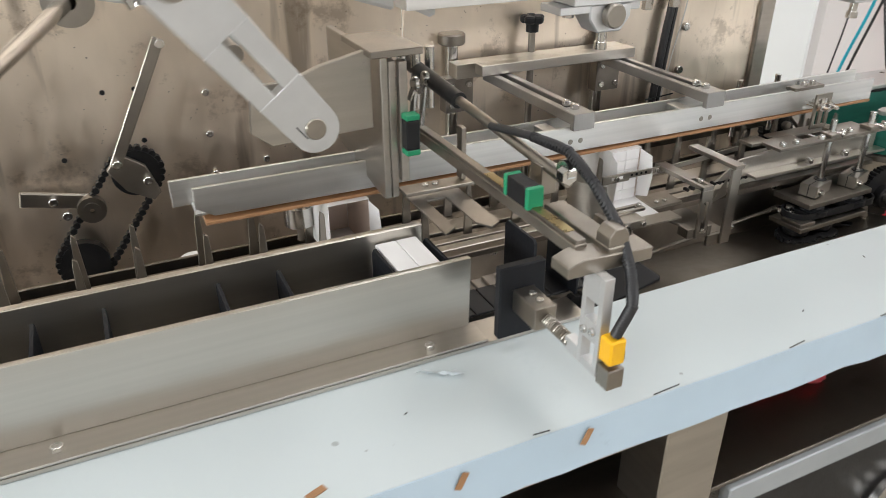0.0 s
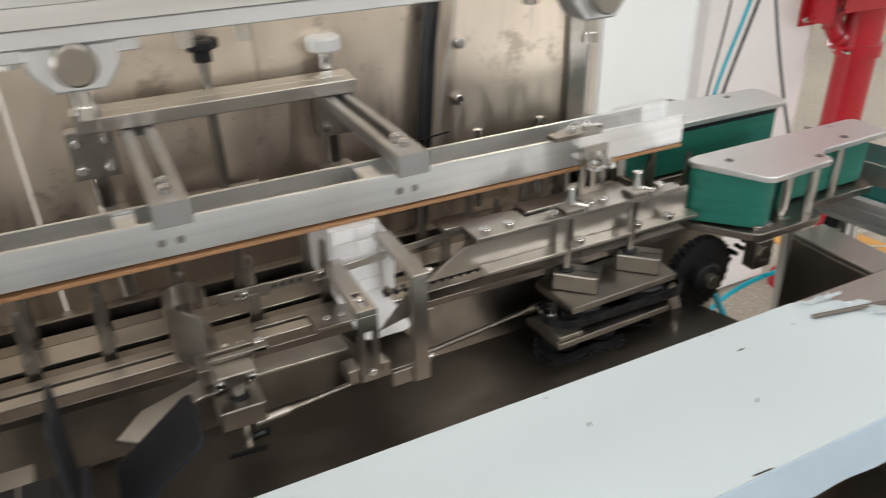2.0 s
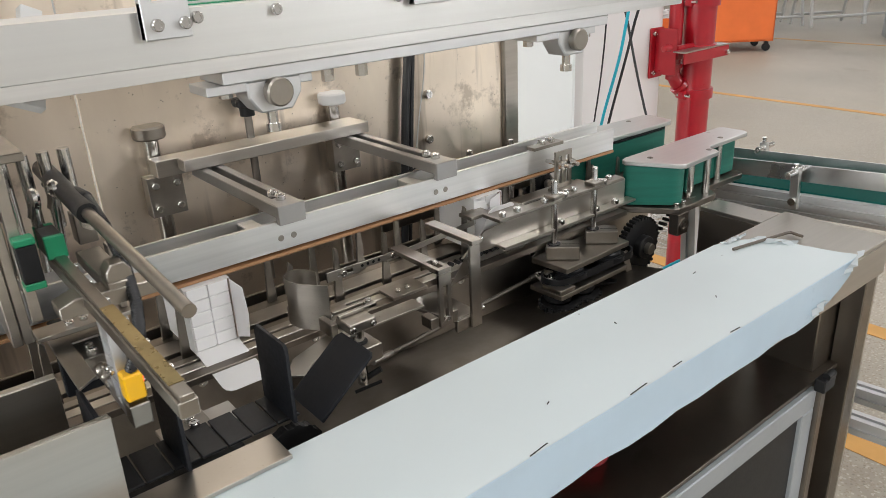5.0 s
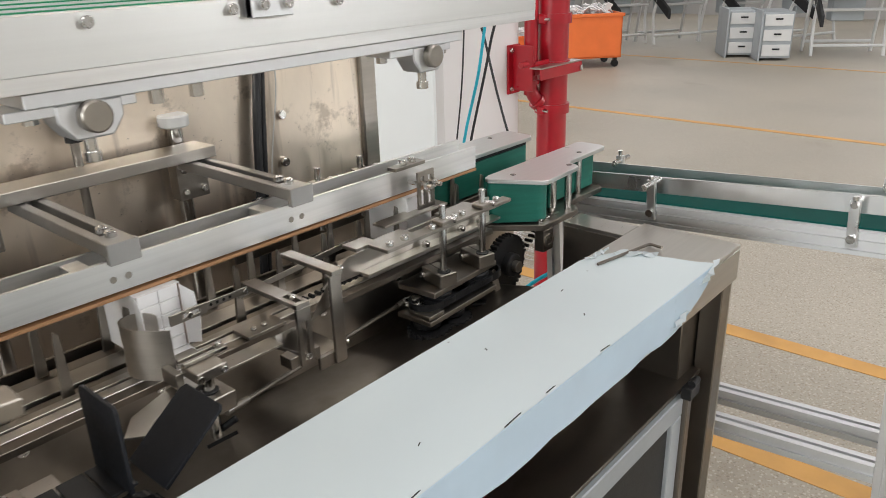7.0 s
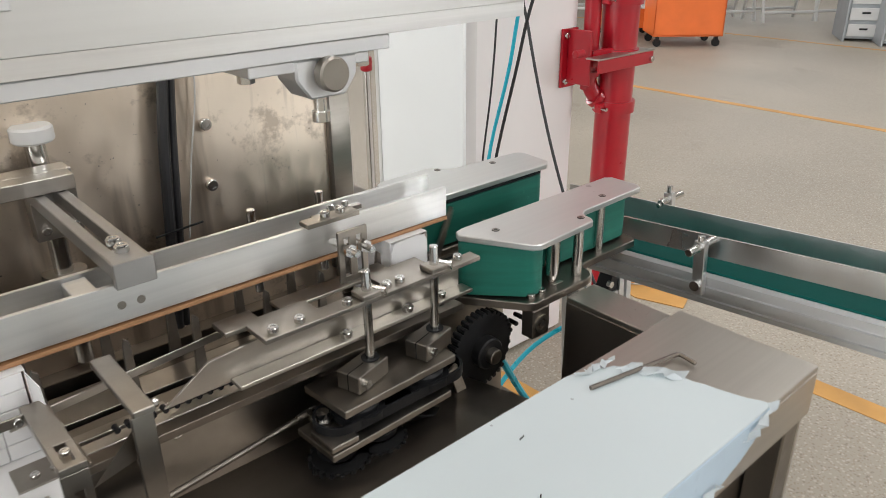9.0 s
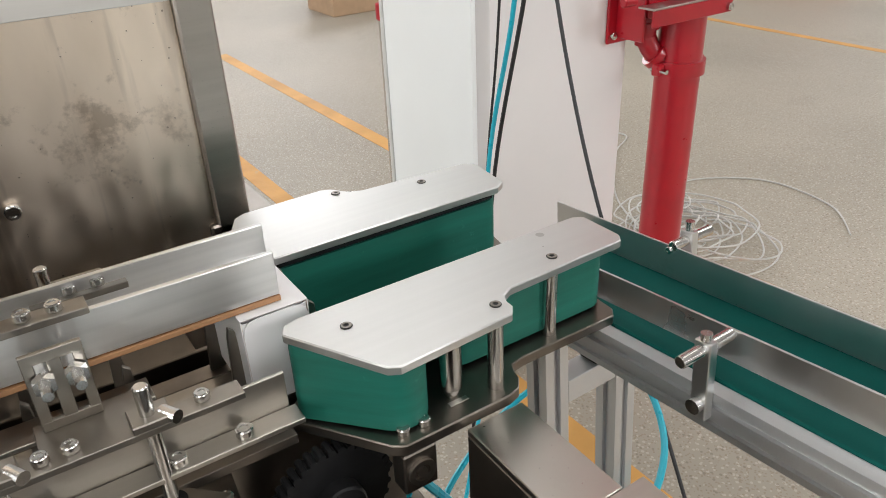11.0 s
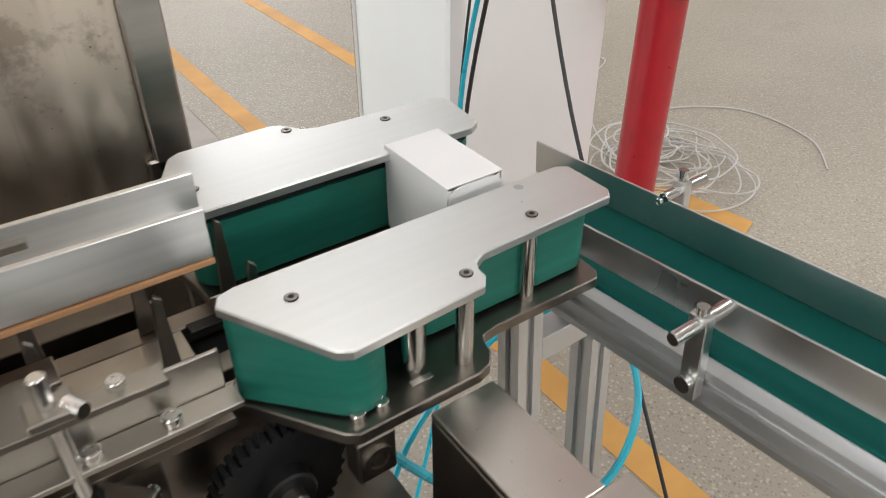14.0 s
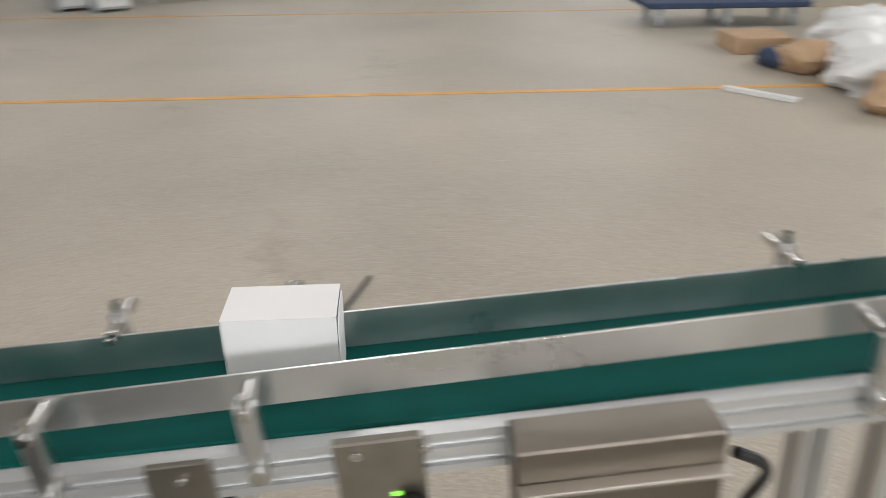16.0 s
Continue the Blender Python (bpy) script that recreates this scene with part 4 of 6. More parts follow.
# ---- discharge conveyor ----
cv = thing("discharge_conveyor", "green belt discharge conveyor with stainless side guides", "conveyor", (1.125, 0.0, 0.80))
part("belt", bx(1.066, 1.198, -1.50, 0.14, 0.800, 0.806, 0.002), GREENC, cv, "dark green smooth conveyor belt")
for x0, x1 in ((1.048, 1.0655), (1.1985, 1.216)):
    g = [(x0, 0.758), (x1, 0.758), (x1, 0.766), (x1 - 0.004, 0.767), (x1 - 0.004, 0.773), (x1, 0.774), (x1, 0.786), (x1 - 0.004, 0.787), (x1 - 0.004, 0.793), (x1, 0.794), (x1, 0.803), (x0, 0.803), (x0, 0.794), (x0 + 0.004, 0.793), (x0 + 0.004, 0.787), (x0, 0.786), (x0, 0.774), (x0 + 0.004, 0.773), (x0 + 0.004, 0.767), (x0, 0.766)]
    b = slab(g, -0.13, 1.42, "z", 0)
    for v in b.verts:
        v.co = Vector((v.co.x, -v.co.z, v.co.y))
    part("side_profile", finish(b), ANOD, cv, "slotted aluminium profile")
part("end_bracket", bx(1.030, 1.0475, -1.50, -1.36, 0.74, 0.84, 0.003), MACH, cv)
for nm, x, y0, y1, za, zb in (("near_guide", 1.080, -1.46, -0.020, 0.820, 0.852), ("far_guide", 1.195, -1.50, 0.150, 0.8065, 0.845)):
    rise = 0.020 if nm == "near_guide" else 0.0
    part(nm, slab([(y0, za + rise), (y1, za), (y1, zb + 0.004), (y0, zb + 0.004 + rise)], x - 0.0015, x + 0.0015, "x", 0.0004), GUIDE, cv, "polished stainless side guide strip")
for y in (-0.216, -0.60, -0.777, -1.33):
    h = part("clamp_post", bx(1.036, 1.0475, y - 0.009, y + 0.009, 0.775, 0.862, 0.001), GUIDE, cv)
    part("cross_pin", rod((1.005 if y == -0.216 else 1.03, y, 0.852 - 0.006 * y), (1.0785, y, 0.852 - 0.006 * y), 0.0065, 14, bevel=0.001), CHROME, h)
    part("clamp_screw", rod((1.041, y, 0.8625), (1.041, y, 0.870), 0.0055, 12), CHROME, h)
    part("foot_screw", rod((1.028, y, 0.792), (1.0355, y, 0.792), 0.008, 12), CHROME, h)
for y in (-0.0525, -0.62, -0.80, -1.33):
    h = part("clamp_post", bx(1.2165, 1.228, y - 0.009, y + 0.009, 0.775, 0.862, 0.001), GUIDE, cv)
    part("cross_pin", rod((1.1920, y, 0.850), (1.262, y, 0.850), 0.0065, 14, bevel=0.001), CHROME, h)
    part("clamp_screw", rod((1.222, y, 0.8625), (1.222, y, 0.874), 0.0055, 12), CHROME, h)
bolts(cv, HEAD4, (-1, 0, 0), (1.1885, -0.0525, 0.847), (1.1885, -0.62, 0.847), (1.1885, -0.80, 0.847), (1.0785, -0.035, 0.842))


def profile_post(name, x, y, z0, z1, along="z", w=0.038):
    g, h = w / 2, 0.005
    q = [(-g, -g), (-h, -g), (-h, -g + 0.006), (h, -g + 0.006), (h, -g), (g, -g), (g, -h), (g - 0.006, -h), (g - 0.006, h), (g, h), (g, g), (h, g), (h, g - 0.006), (-h, g - 0.006), (-h, g), (-g, g), (-g, h), (-g + 0.006, h), (-g + 0.006, -h), (-g, -h)]
    if along == "z":
        return slab([(x + a, y + b) for a, b in q], z0, z1, "z", 0)
    return slab([(x + a, y + b) for a, b in q], z0, z1, along, 0)


for x in (1.068, 1.196):
    for y in (0.035, -0.70, -1.38):
        part("leg", profile_post("leg", x, y, G, 0.757), ANOD, cv, "slotted aluminium leg")
for y in (0.035, -0.70):
    part("cross_tie", bx(1.088, 1.176, y - 0.018, y + 0.018, 0.63, 0.665, 0.001), ANOD, cv)
    br = part("corner_bracket", slab([(1.140, 0.666), (1.176, 0.666), (1.176, 0.71), (1.165, 0.71)], y - 0.015, y + 0.015, "y", 0.001), BLACKM, cv)
    part("bracket_bolt", rod((1.150, y - 0.02, 0.685), (1.150, y - 0.012, 0.685), 0.007, 10), CHROME, br)
for x in (1.068, 1.196):
    part("lower_tie", profile_post("lower_tie", x, 0.31, -1.36, -0.72, "y"), ANOD, cv)
    part("lower_tie", profile_post("lower_tie", x, 0.31, -0.68, 0.0, "y"), ANOD, cv)
part("support_plate", join(bx(1.040, 1.0475, -0.735, -0.680, 0.70, 0.806, 0.001)), MACH, cv, "steel support plate")
sw = part("switch_plate", bx(1.036, 1.0475, -0.920, -0.842, 0.700, 0.812, 0.002), MACH, cv, "dull steel control plate")
part("status_lamp", bx(1.0345, 1.0362, -0.897, -0.888, 0.749, 0.753, 0.0003), GREENLED, sw, "green lit status lamp")
part("speed_knob", rod((1.022, -0.905, 0.738), (1.0358, -0.905, 0.738), 0.013, 18, bevel=0.002), BLACK, sw)
bolts(cv, HEAD4, (-1, 0, 0), (1.036, -0.862, 0.80), (1.036, -0.922, 0.80), (1.04, -0.71, 0.79), (1.04, -0.71, 0.74))
mh = part("motor_housing", bx(1.00, 1.0470, -1.175, -0.995, 0.66, 0.812, 0.002), DARKST, cv, "dull stainless motor cover")
part("motor_cover_lip", bx(0.985, 0.9995, -1.175, -0.995, 0.775, 0.779, 0.0005), STEELX, mh)
part("motor_cable", tube([(1.05, -1.21, 0.74), (1.06, -1.25, 0.70), (1.09, -1.24, 0.60), (1.14, -1.28, 0.4), (1.15, -1.26, 0.05)], 0.006, 8), RUBBER, cv)

cv.rotation_euler = (radians(-3.7), 0, radians(1.3))

# ---- overhead guard beam ----
gb = thing("guard_beam", "silver overhead guard beam with lower rail", "beam", (0.1, -0.1, 1.2))
part("face", bx(-0.34, 0.729, -0.130, -0.110, 1.236, 1.2885, 0.0003), PLATE, gb)
part("deck", bx(-0.34, 0.729, -0.1095, 0.0, 1.280, 1.286, 0.0005), ANOD, gb)
part("ledge", bx(-0.10, 0.540, -0.126, -0.06, 1.205, 1.219, 0.001), ANOD, gb)
part("lip", bx(-0.34, 0.729, -0.1295, -0.09, 1.220, 1.2358, 0.0003), ALU, gb)
for k in range(5):
    y = -0.100 + 0.012 * k
    part("magazine_riser", bx(-0.126, 0.30, y, y + 0.0112, 1.2862, 1.2885 + 0.0035 * k, 0), WHITEP, gb, "white plastic riser")
    part("magazine_strip", bx(-0.126, 0.30, y, y + 0.0112, 1.2887 + 0.0035 * k, 1.2900 + 0.0035 * k, 0), GREENP, gb, "thin green plastic strip")
bolts(gb, HEAD5, (0, -1, 0), *[(x, -0.130, 1.279) for x in (-0.12, -0.03, 0.133, 0.288, 0.46, 0.62, 0.715)])
for x0, x1, z0, z1 in ((-0.178, -0.130, 1.262, 1.40), (0.152, 0.210, 1.268, 1.33)):
    w = (x1 - x0) * 0.26
    part("bracket", join(bx(x0, x0 + w, -0.142, -0.1305, z0, z1, 0.001), bx(x1 - w, x1, -0.142, -0.1305, z0, z1, 0.001), bx(x0, x1, -0.1422, -0.1304, z0 - 0.0002, z0 + 0.036, 0.001), bx(x0, x1, -0.1422, -0.1304, z1 - 0.02, z1 + 0.0002, 0.001)), ANOD, gb, "slotted aluminium bracket")
    bolts(gb, HEAD5, (0, -1, 0), (x0 + w, -0.1422, z0 + 0.014), (x1 - w * 0.6, -0.1422, z0 + 0.014))
for x in (-0.038, 0.468):
    hb = part("hanger", slab([(x - 0.034, 1.2045), (x + 0.034, 1.2045), (x + 0.034, 1.186), (x + 0.02, 1.167), (x - 0.02, 1.167), (x - 0.034, 1.186)], -0.122, -0.085, "y", 0.002), ANOD, gb, "cast grey hanger block")
    part("hanger_plate", bx(x - 0.08, x + 0.05, -0.12, -0.07, 1.194, 1.2045, 0.001), ANOD, hb)
    part("dial_knob", rod((x, -0.136, 1.190), (x, -0.122, 1.190), 0.0165, 24, bevel=0.002), MACH, hb, "round steel knob")
    part("plunger", join(rod((x, -0.105, 1.150), (x, -0.105, 1.167), 0.0065, 14), rod((x, -0.105, 1.141), (x, -0.105, 1.151), 0.009, 14)), CHROME, hb)
for x in (0.05, -0.085, 0.10, 0.53, 0.40):
    part("hanging_bolt", rod((x, -0.09, 1.185), (x, -0.09, 1.2045), 0.008, 6), CHROME, gb)
part("upper_tube", rod((0.30, -0.06, 1.225), (0.62, -0.02, 1.235), 0.013, 14), BLACKM, gb)
part("end_post", bx(0.700, 0.729, -0.10, 0.36, 1.236, 1.27, 0.001), ANOD, gb)

# ---- loose things on and by the machine ----
key = thing("hex_key", "long dark steel hex key lying on the film", "tool", (0.74, -0.30, 0.833))
part("shaft", tube([(0.669, -0.305, 0.8352), (0.735, -0.318, 0.8352), (0.797, -0.330, 0.8352)], 0.0028, 6), DARKST, key)
part("bend", tube([(0.797, -0.330, 0.8352), (0.804, -0.333, 0.8352), (0.804, -0.341, 0.8352), (0.801, -0.357, 0.8352)], 0.0028, 6), DARKST, key)

for nm, lab, cm, r, pts in (
        ("hanging_cable", "black cable hanging behind the belts", RUBBER, 0.0042, [(1.42, 0.40, 2.6), (1.40, 0.42, 1.4), (1.40, 0.485, 1.06), (1.40, 0.575, 0.70), (1.38, 0.60, 0.3), (1.35, 0.62, G + 0.005)]),
        ("hanging_cable", "black cable slanting down past the conveyor to the floor", RUBBER, 0.0042, [(1.62, 0.74, 2.6), (1.62, 0.70, 1.3), (1.62, 0.665, 1.04), (1.62, 0.52, 0.63), (1.57, 0.25, 0.25), (1.53, 0.02, G + 0.005)]),
        ("air_hose", "bright teal air hose hanging behind the belts", TEAL, 0.0048, [(1.42, 0.47, 2.6), (1.40, 0.48, 1.4), (1.40, 0.515, 1.04), (1.40, 0.60, 0.68), (1.30, 0.50, 0.2), (1.10, 0.35, G + 0.008), (0.95, 0.25, G + 0.008)]),
        ("hanging_cable", "thin black cable hanging by the column", RUBBER, 0.0028, [(1.45, 0.60, 2.6), (1.45, 0.615, 1.2), (1.45, 0.665, 0.70), (1.44, 0.69, 0.4), (1.42, 0.70, G + 0.004)]),
        ("floor_cable", "black cable lying on the floor", RUBBER, 0.008, [(3.1, -0.78, G + 0.009), (2.55, -0.62, G + 0.009), (2.1, -0.74, G + 0.009), (1.7, -0.95, G + 0.009)]),
        ("air_hose", "teal air hose looped under the conveyor", TEAL, 0.006, [(0.84, 0.0, 0.66), (0.98, 0.0, 0.46), (1.15, -0.06, 0.40), (1.32, 0.02, 0.42), (1.38, 0.18, 0.46), (1.25, 0.3, 0.36), (1.02, 0.25, 0.24), (0.90, 0.1, 0.1), (0.95, 0.02, G + 0.007)]),
        ("air_hose", "teal air hose hanging below the belts", TEAL, 0.006, [(0.84, 0.04, 0.62), (0.92, 0.02, 0.40), (1.02, 0.07, 0.18), (1.07, 0.17, 0.02), (0.97, 0.27, G + 0.007)]),
        ("floor_cable", "white cable looped below the belts", CABLEW, 0.005, [(0.86, -0.04, 0.55), (0.90, -0.06, 0.30), (0.98, -0.02, 0.05), (1.05, 0.08, G + 0.006), (1.15, 0.2, G + 0.006)])):
    t = thing(nm, lab, "cable", pts[-1])
    part("line", tube(pts, r, 8), cm, t)
random.seed(11)
coil = thing("cable_coil", "tangle of white cables lying on the floor by the pipe", "cable", (2.6, 0.85, G))
for k in range(16):
    cx, cy, rr = 2.58 + 0.22 * random.random(), 0.98 + 0.30 * random.random() - 0.20 * (k % 3 == 0), 0.09 + 0.15 * random.random()
    ex, ey = 0.7 + 0.5 * random.random(), 0.6 + 0.5 * random.random()
    part("loop", tube([(cx + rr * ex * (1 + 0.3 * random.random()) * math.cos(a), cy + rr * ey * (1 + 0.3 * random.random()) * math.sin(a), G + 0.006 + 0.005 * k + 0.02 * random.random()) for a in np.arange(0, 6.1, 0.6)], 0.0034, 6, True), CABLEW, coil)
part("loose_end", tube([(2.75, 1.15, G + 0.006), (3.05, 1.42, G + 0.006), (3.36, 1.23, G + 0.006), (3.36, 0.90, G + 0.006), (3.18, 0.70, G + 0.006)], 0.0035, 6), CABLEW, coil)
part("loose_end", tube([(2.55, 1.15, G + 0.03), (2.75, 1.50, G + 0.006), (3.1, 1.85, G + 0.006), (3.32, 2.0, G + 0.006), (3.2, 2.2, G + 0.006)], 0.004, 6), CABLEW, coil)
solid("floor_patch", slab([(2.42, 0.76), (2.48, 0.58), (2.65, 0.64), (2.62, 0.86), (2.58, 1.00), (2.46, 0.92)], G + 0.0005, G + 0.004, "z", 0), YELLOW, "orange card lying under white cables", "card")

# ---- far side of the hall ----
st = thing("barrier_post", "chrome barrier post with red belt head", "barrier post", (1.65, 1.457, G))
part("pole", rod((1.65, 1.457, G + 0.02), (1.65, 1.457, 0.825), 0.015, 20), CHROME, st)
part("head", rod((1.65, 1.457, 0.826), (1.65, 1.457, 0.876), 0.021, 20, bevel=0.004), RED, st)
part("foot", rod((1.65, 1.457, G), (1.65, 1.457, G + 0.02), 0.13, 28, bevel=0.004), BLACKM, st)


def crate(x, y, w, d, h, turn):
    c = thing("plastic_crate", "orange plastic crate filled with white scrap", "crate", (x, y, G))
    b = join(bx(-w / 2, w / 2, -d / 2, -d / 2 + 0.02, 0.12, h, 0.004), bx(-w / 2, w / 2, d / 2 - 0.02, d / 2, 0.12, h, 0.004), bx(-w / 2, -w / 2 + 0.02, -d / 2, d / 2, 0.12, h, 0.004), bx(w / 2 - 0.02, w / 2, -d / 2, d / 2, 0.12, h, 0.004), bx(-w / 2, w / 2, -d / 2, d / 2, 0.12, 0.14, 0))
    part("shell", b, ORANGE, c, local=True)
    part("rim", join(bx(-w / 2 - 0.02, w / 2 + 0.02, -d / 2 - 0.02, -d / 2, h - 0.04, h, 0.003), bx(-w / 2 - 0.02, w / 2 + 0.02, d / 2, d / 2 + 0.02, h - 0.04, h, 0.003)), ORANGE, c, local=True)
    random.seed(21)
    part("scrap", join(*[bx(-0.06, 0.06, -0.04, 0.04, 0, 0.01, 0, pose((random.random() - 0.5) * w * 0.8, (random.random() - 0.5) * d * 0.8, h - 0.04 + 0.10 * random.random(), random.random() * 60, random.random() * 60, random.random() * 180)) for _ in range(90)]), CARD, c, "white paper scrap", local=True)
    for dx in (-w / 2 + 0.06, w / 2 - 0.06):
        for dy in (-d / 2 + 0.06, d / 2 - 0.06):
            part("castor", join(rod((dx, dy - 0.02, 0.045), (dx, dy + 0.02, 0.045), 0.045, 14), bx(dx - 0.02, dx + 0.02, dy - 0.025, dy + 0.025, 0.06, 0.12, 0.002)), BLACKM, c, local=True)
    c.rotation_euler = (0, 0, radians(turn))
    return c


crate(8.26, 4.22, 0.80, 0.55, 0.66, -43)
crate(8.35, 5.1, 0.7, 0.5, 0.35, -40)
bxs = thing("cardboard_box", "brown cardboard box with open flaps on the floor", "box", (3.9, 6.1, G))
part("body", bx(3.55, 4.20, 5.85, 6.4, G, 0.25, 0.006), KRAFT, bxs)
part("flap", bx(3.25, 3.545, 5.85, 6.3, 0.24, 0.246, 0.001), KRAFT, bxs)
part("label", bx(3.95, 4.1, 5.843, 5.849, 0.02, 0.14, 0), WHITEP, bxs)


def far_machine(x, y, turn, w):
    f = thing("conveyor_stand", "grey tubular conveyor stand across the hall", "machine", (x, y, G), group="machines across the hall")
    for sx in (-1, 1):
        part("frame_leg", tube([(sx * w / 2, -0.25, 0.03), (sx * w / 2, -0.18, 0.45), (sx * w / 2, -0.32, 0.8), (sx * w / 2, -0.30, 1.15)], 0.022, 8), WHITEP, f, local=True)
        part("frame_leg", tube([(sx * w / 2, 0.30, 0.03), (sx * w / 2, 0.22, 0.45), (sx * w / 2, 0.12, 0.85), (sx * w / 2, 0.25, 1.15)], 0.022, 8), WHITEP, f, local=True)
    for z, yy in ((0.16, -0.23), (0.16, 0.28), (0.60, -0.25)):
        part("cross_tube", rod((-w / 2, yy, z), (w / 2, yy, z), 0.02, 10), WHITEP, f, local=True)
    part("hopper", slab([(-0.45, 0.75), (0.50, 1.30), (0.50, 1.38), (-0.45, 0.86)], -w / 2 + 0.03, w / 2 - 0.03, "x", 0.004), PADM, f, "dark inclined chute", local=True)
    part("chute_side", slab([(-0.60, 0.42), (0.35, 0.98), (0.35, 1.12), (-0.60, 0.56)], -w / 2 - 0.02, -w / 2 + 0.02, "x", 0.004), BLACKM, f, "black conveyor side", local=True)
    part("motor_box", bx(-w * 0.25, w * 0.2, -0.1, 0.18, 0.45, 0.78, 0.01), GREYM, f, local=True)
    f.rotation_euler = (0, 0, radians(turn))


for x, y, a, w in ((9.6, 5.4, -35, 0.75), (10.4, 4.9, -30, 0.7), (10.9, 4.3, -32, 0.8), (11.3, 3.5, -30, 0.7), (11.6, 2.6, -25, 0.9), (10.6, 1.75, -62, 0.85), (12.2, 0.7, -28, 0.9), (12.3, -0.4, -28, 0.8), (9.2, 6.8, -40, 0.8), (9.9, 6.2, -36, 0.8)):
    far_machine(x, y, a, w)


def drawer_unit(x, y, turn):
    d = thing("drawer_cabinet", "low grey metal drawer cabinet across the hall", "cabinet", (x, y, G), group="drawer cabinets")
    part("carcase", bx(-0.19, 0.19, -0.28, 0.30, 0.03, 0.60, 0.006), GREYM, d, local=True)
    part("side_panel", bx(-0.215, -0.191, -0.34, 0.32, 0.0, 0.62, 0.004), GREYM, d, local=True)
    for k in range(3):
        dr = part("drawer", bx(-0.17, 0.17, -0.300, -0.281, 0.06 + 0.185 * k, 0.20 + 0.185 * k, 0.004), WHITEP, d, local=True)
        part("handle", bx(-0.045, 0.045, -0.312, -0.301, 0.135 + 0.185 * k, 0.155 + 0.185 * k, 0.002), BLACK, dr, local=True)
    d.rotation_euler = (0, 0, radians(turn))


for x, y in ((10.12, 2.95), (10.02, 2.48)):
    drawer_unit(x, y, -58)

cot = thing("flatbed_trolley", "low dark blue flatbed trolley on small castors", "trolley", (8.4, -4.3, G))
part("deck", bx(8.15, 8.75, -5.15, -3.45, 0.10, 0.16, 0.01), NAVY, cot)
for x in (8.25, 8.65):
    for y in (-5.0, -4.3, -3.6):
        part("castor", join(rod((x, y - 0.02, G + 0.06), (x, y + 0.02, G + 0.06), 0.06, 14), bx(x - 0.025, x + 0.025, y - 0.035, y + 0.035, G + 0.08, 0.10, 0.003)), GREYM, cot)
plank = thing("plank", "white plank lying on the floor", "plank", (5.6, -3.5, G))
part("board", bx(-0.26, 0.26, -0.03, 0.03, 0, 0.03, 0.002, pose(5.58, -3.46, G, 0, 0, 43)), WHITEP, plank)
heap = thing("bag_heap", "heap of pale plastic sacks and packing on the floor", "sacks", (6.0, -4.6, G))
random.seed(31)
for k, (x, y, r) in enumerate(((6.3, -4.15, 0.22), (6.0, -4.5, 0.3), (6.45, -4.05, 0.17), (5.6, -4.3, 0.28), (5.4, -4.7, 0.32), (6.6, -4.8, 0.33), (5.1, -4.2, 0.22), (6.1, -5.2, 0.4), (7.0, -5.0, 0.35), (4.8, -4.6, 0.25))):
    bm = bmesh.new()
    bmesh.ops.create_icosphere(bm, subdivisions=4, radius=r)
    for v in bm.verts:
        v.co *= 1 + 0.45 * noise.noise(v.co * 5 + Vector((k * 3.1, 0, 0))) + 0.22 * abs(noise.noise(v.co * 14 + Vector((0, k * 2.3, 0))))
        v.co.z = max(v.co.z * 0.62, -r * 0.45) + r * 0.45
    bm.transform(Matrix.Translation((x, y, G)))
    part("sack", bm, NAVY if k == 2 else (KRAFT if k in (0, 6) else WHITEP), heap, "navy cloth bundle" if k == 2 else "")
ctn = thing("cardboard_box", "flat brown carton by the sacks", "box", (7.1, -4.1, G))
part("body", bx(6.9, 7.35, -4.35, -3.85, G, G + 0.14, 0.006), KRAFT, ctn)

# ---- pusher unit over the product tray ----
pu = thing("pushing_station", "stainless pusher frame with steel guide rail", "machine frame", (-0.35, 0.0, 0.95))
part("side_cheek", slab([(-0.075, 1.155), (0.15, 1.155), (0.15, 1.01), (0.12, 0.985), (-0.050, 0.960), (-0.075, 0.960)], -0.356, -0.346, "x", 0.001), STEEL, pu)
part("front_cheek", bx(-0.345, -0.335, -0.075, -0.045, 0.960, 1.150, 0.001), STEEL, pu)
part("wing_plate", slab([(-0.52, 1.135), (-0.47, 1.135), (-0.43, 1.10 + 0.05), (-0.363, 1.165), (-0.363, 1.06), (-0.50, 1.055), (-0.525, 1.075)], -0.060, -0.050, "y", 0.001), STEEL, pu)
part("top_plate", bx(-0.372, -0.300, -0.085, 0.03, 1.157, 1.166, 0.001), MACH, pu)
part("vertical_rail", bx(-0.333, -0.322, -0.082, -0.070, 0.985, 1.150, 0.0006), STEEL, pu)
c1 = part("carriage", bx(-0.332, -0.313, -0.100, -0.083, 1.035, 1.075, 0.001), BLACK, pu, "black linear guide carriage")
part("end_cap", bx(-0.3325, -0.3125, -0.1005, -0.0825, 1.0755, 1.083, 0.001), GREENP, c1, "green end cap")
part("end_cap", bx(-0.3325, -0.3125, -0.1005, -0.0825, 1.027, 1.0345, 0.001), GREENP, c1, "green end cap")
part("rail", join(bx(-0.300, -0.285, -0.440, -0.060, 1.033, 1.047, 0.001), bx(-0.298, -0.287, -0.440, -0.060, 1.047, 1.052, 0.0006)), MACH, pu, "oily steel linear rail")
part("rail_wear", bx(-0.2985, -0.2865, -0.42, -0.25, 1.0521, 1.0526, 0), BRASS, pu, "brown oily grease on the rail")
bolts(pu, HEAD4, (1, 0, 0), *[(-0.285, -0.10 - 0.055 * k, 1.040) for k in range(6)])
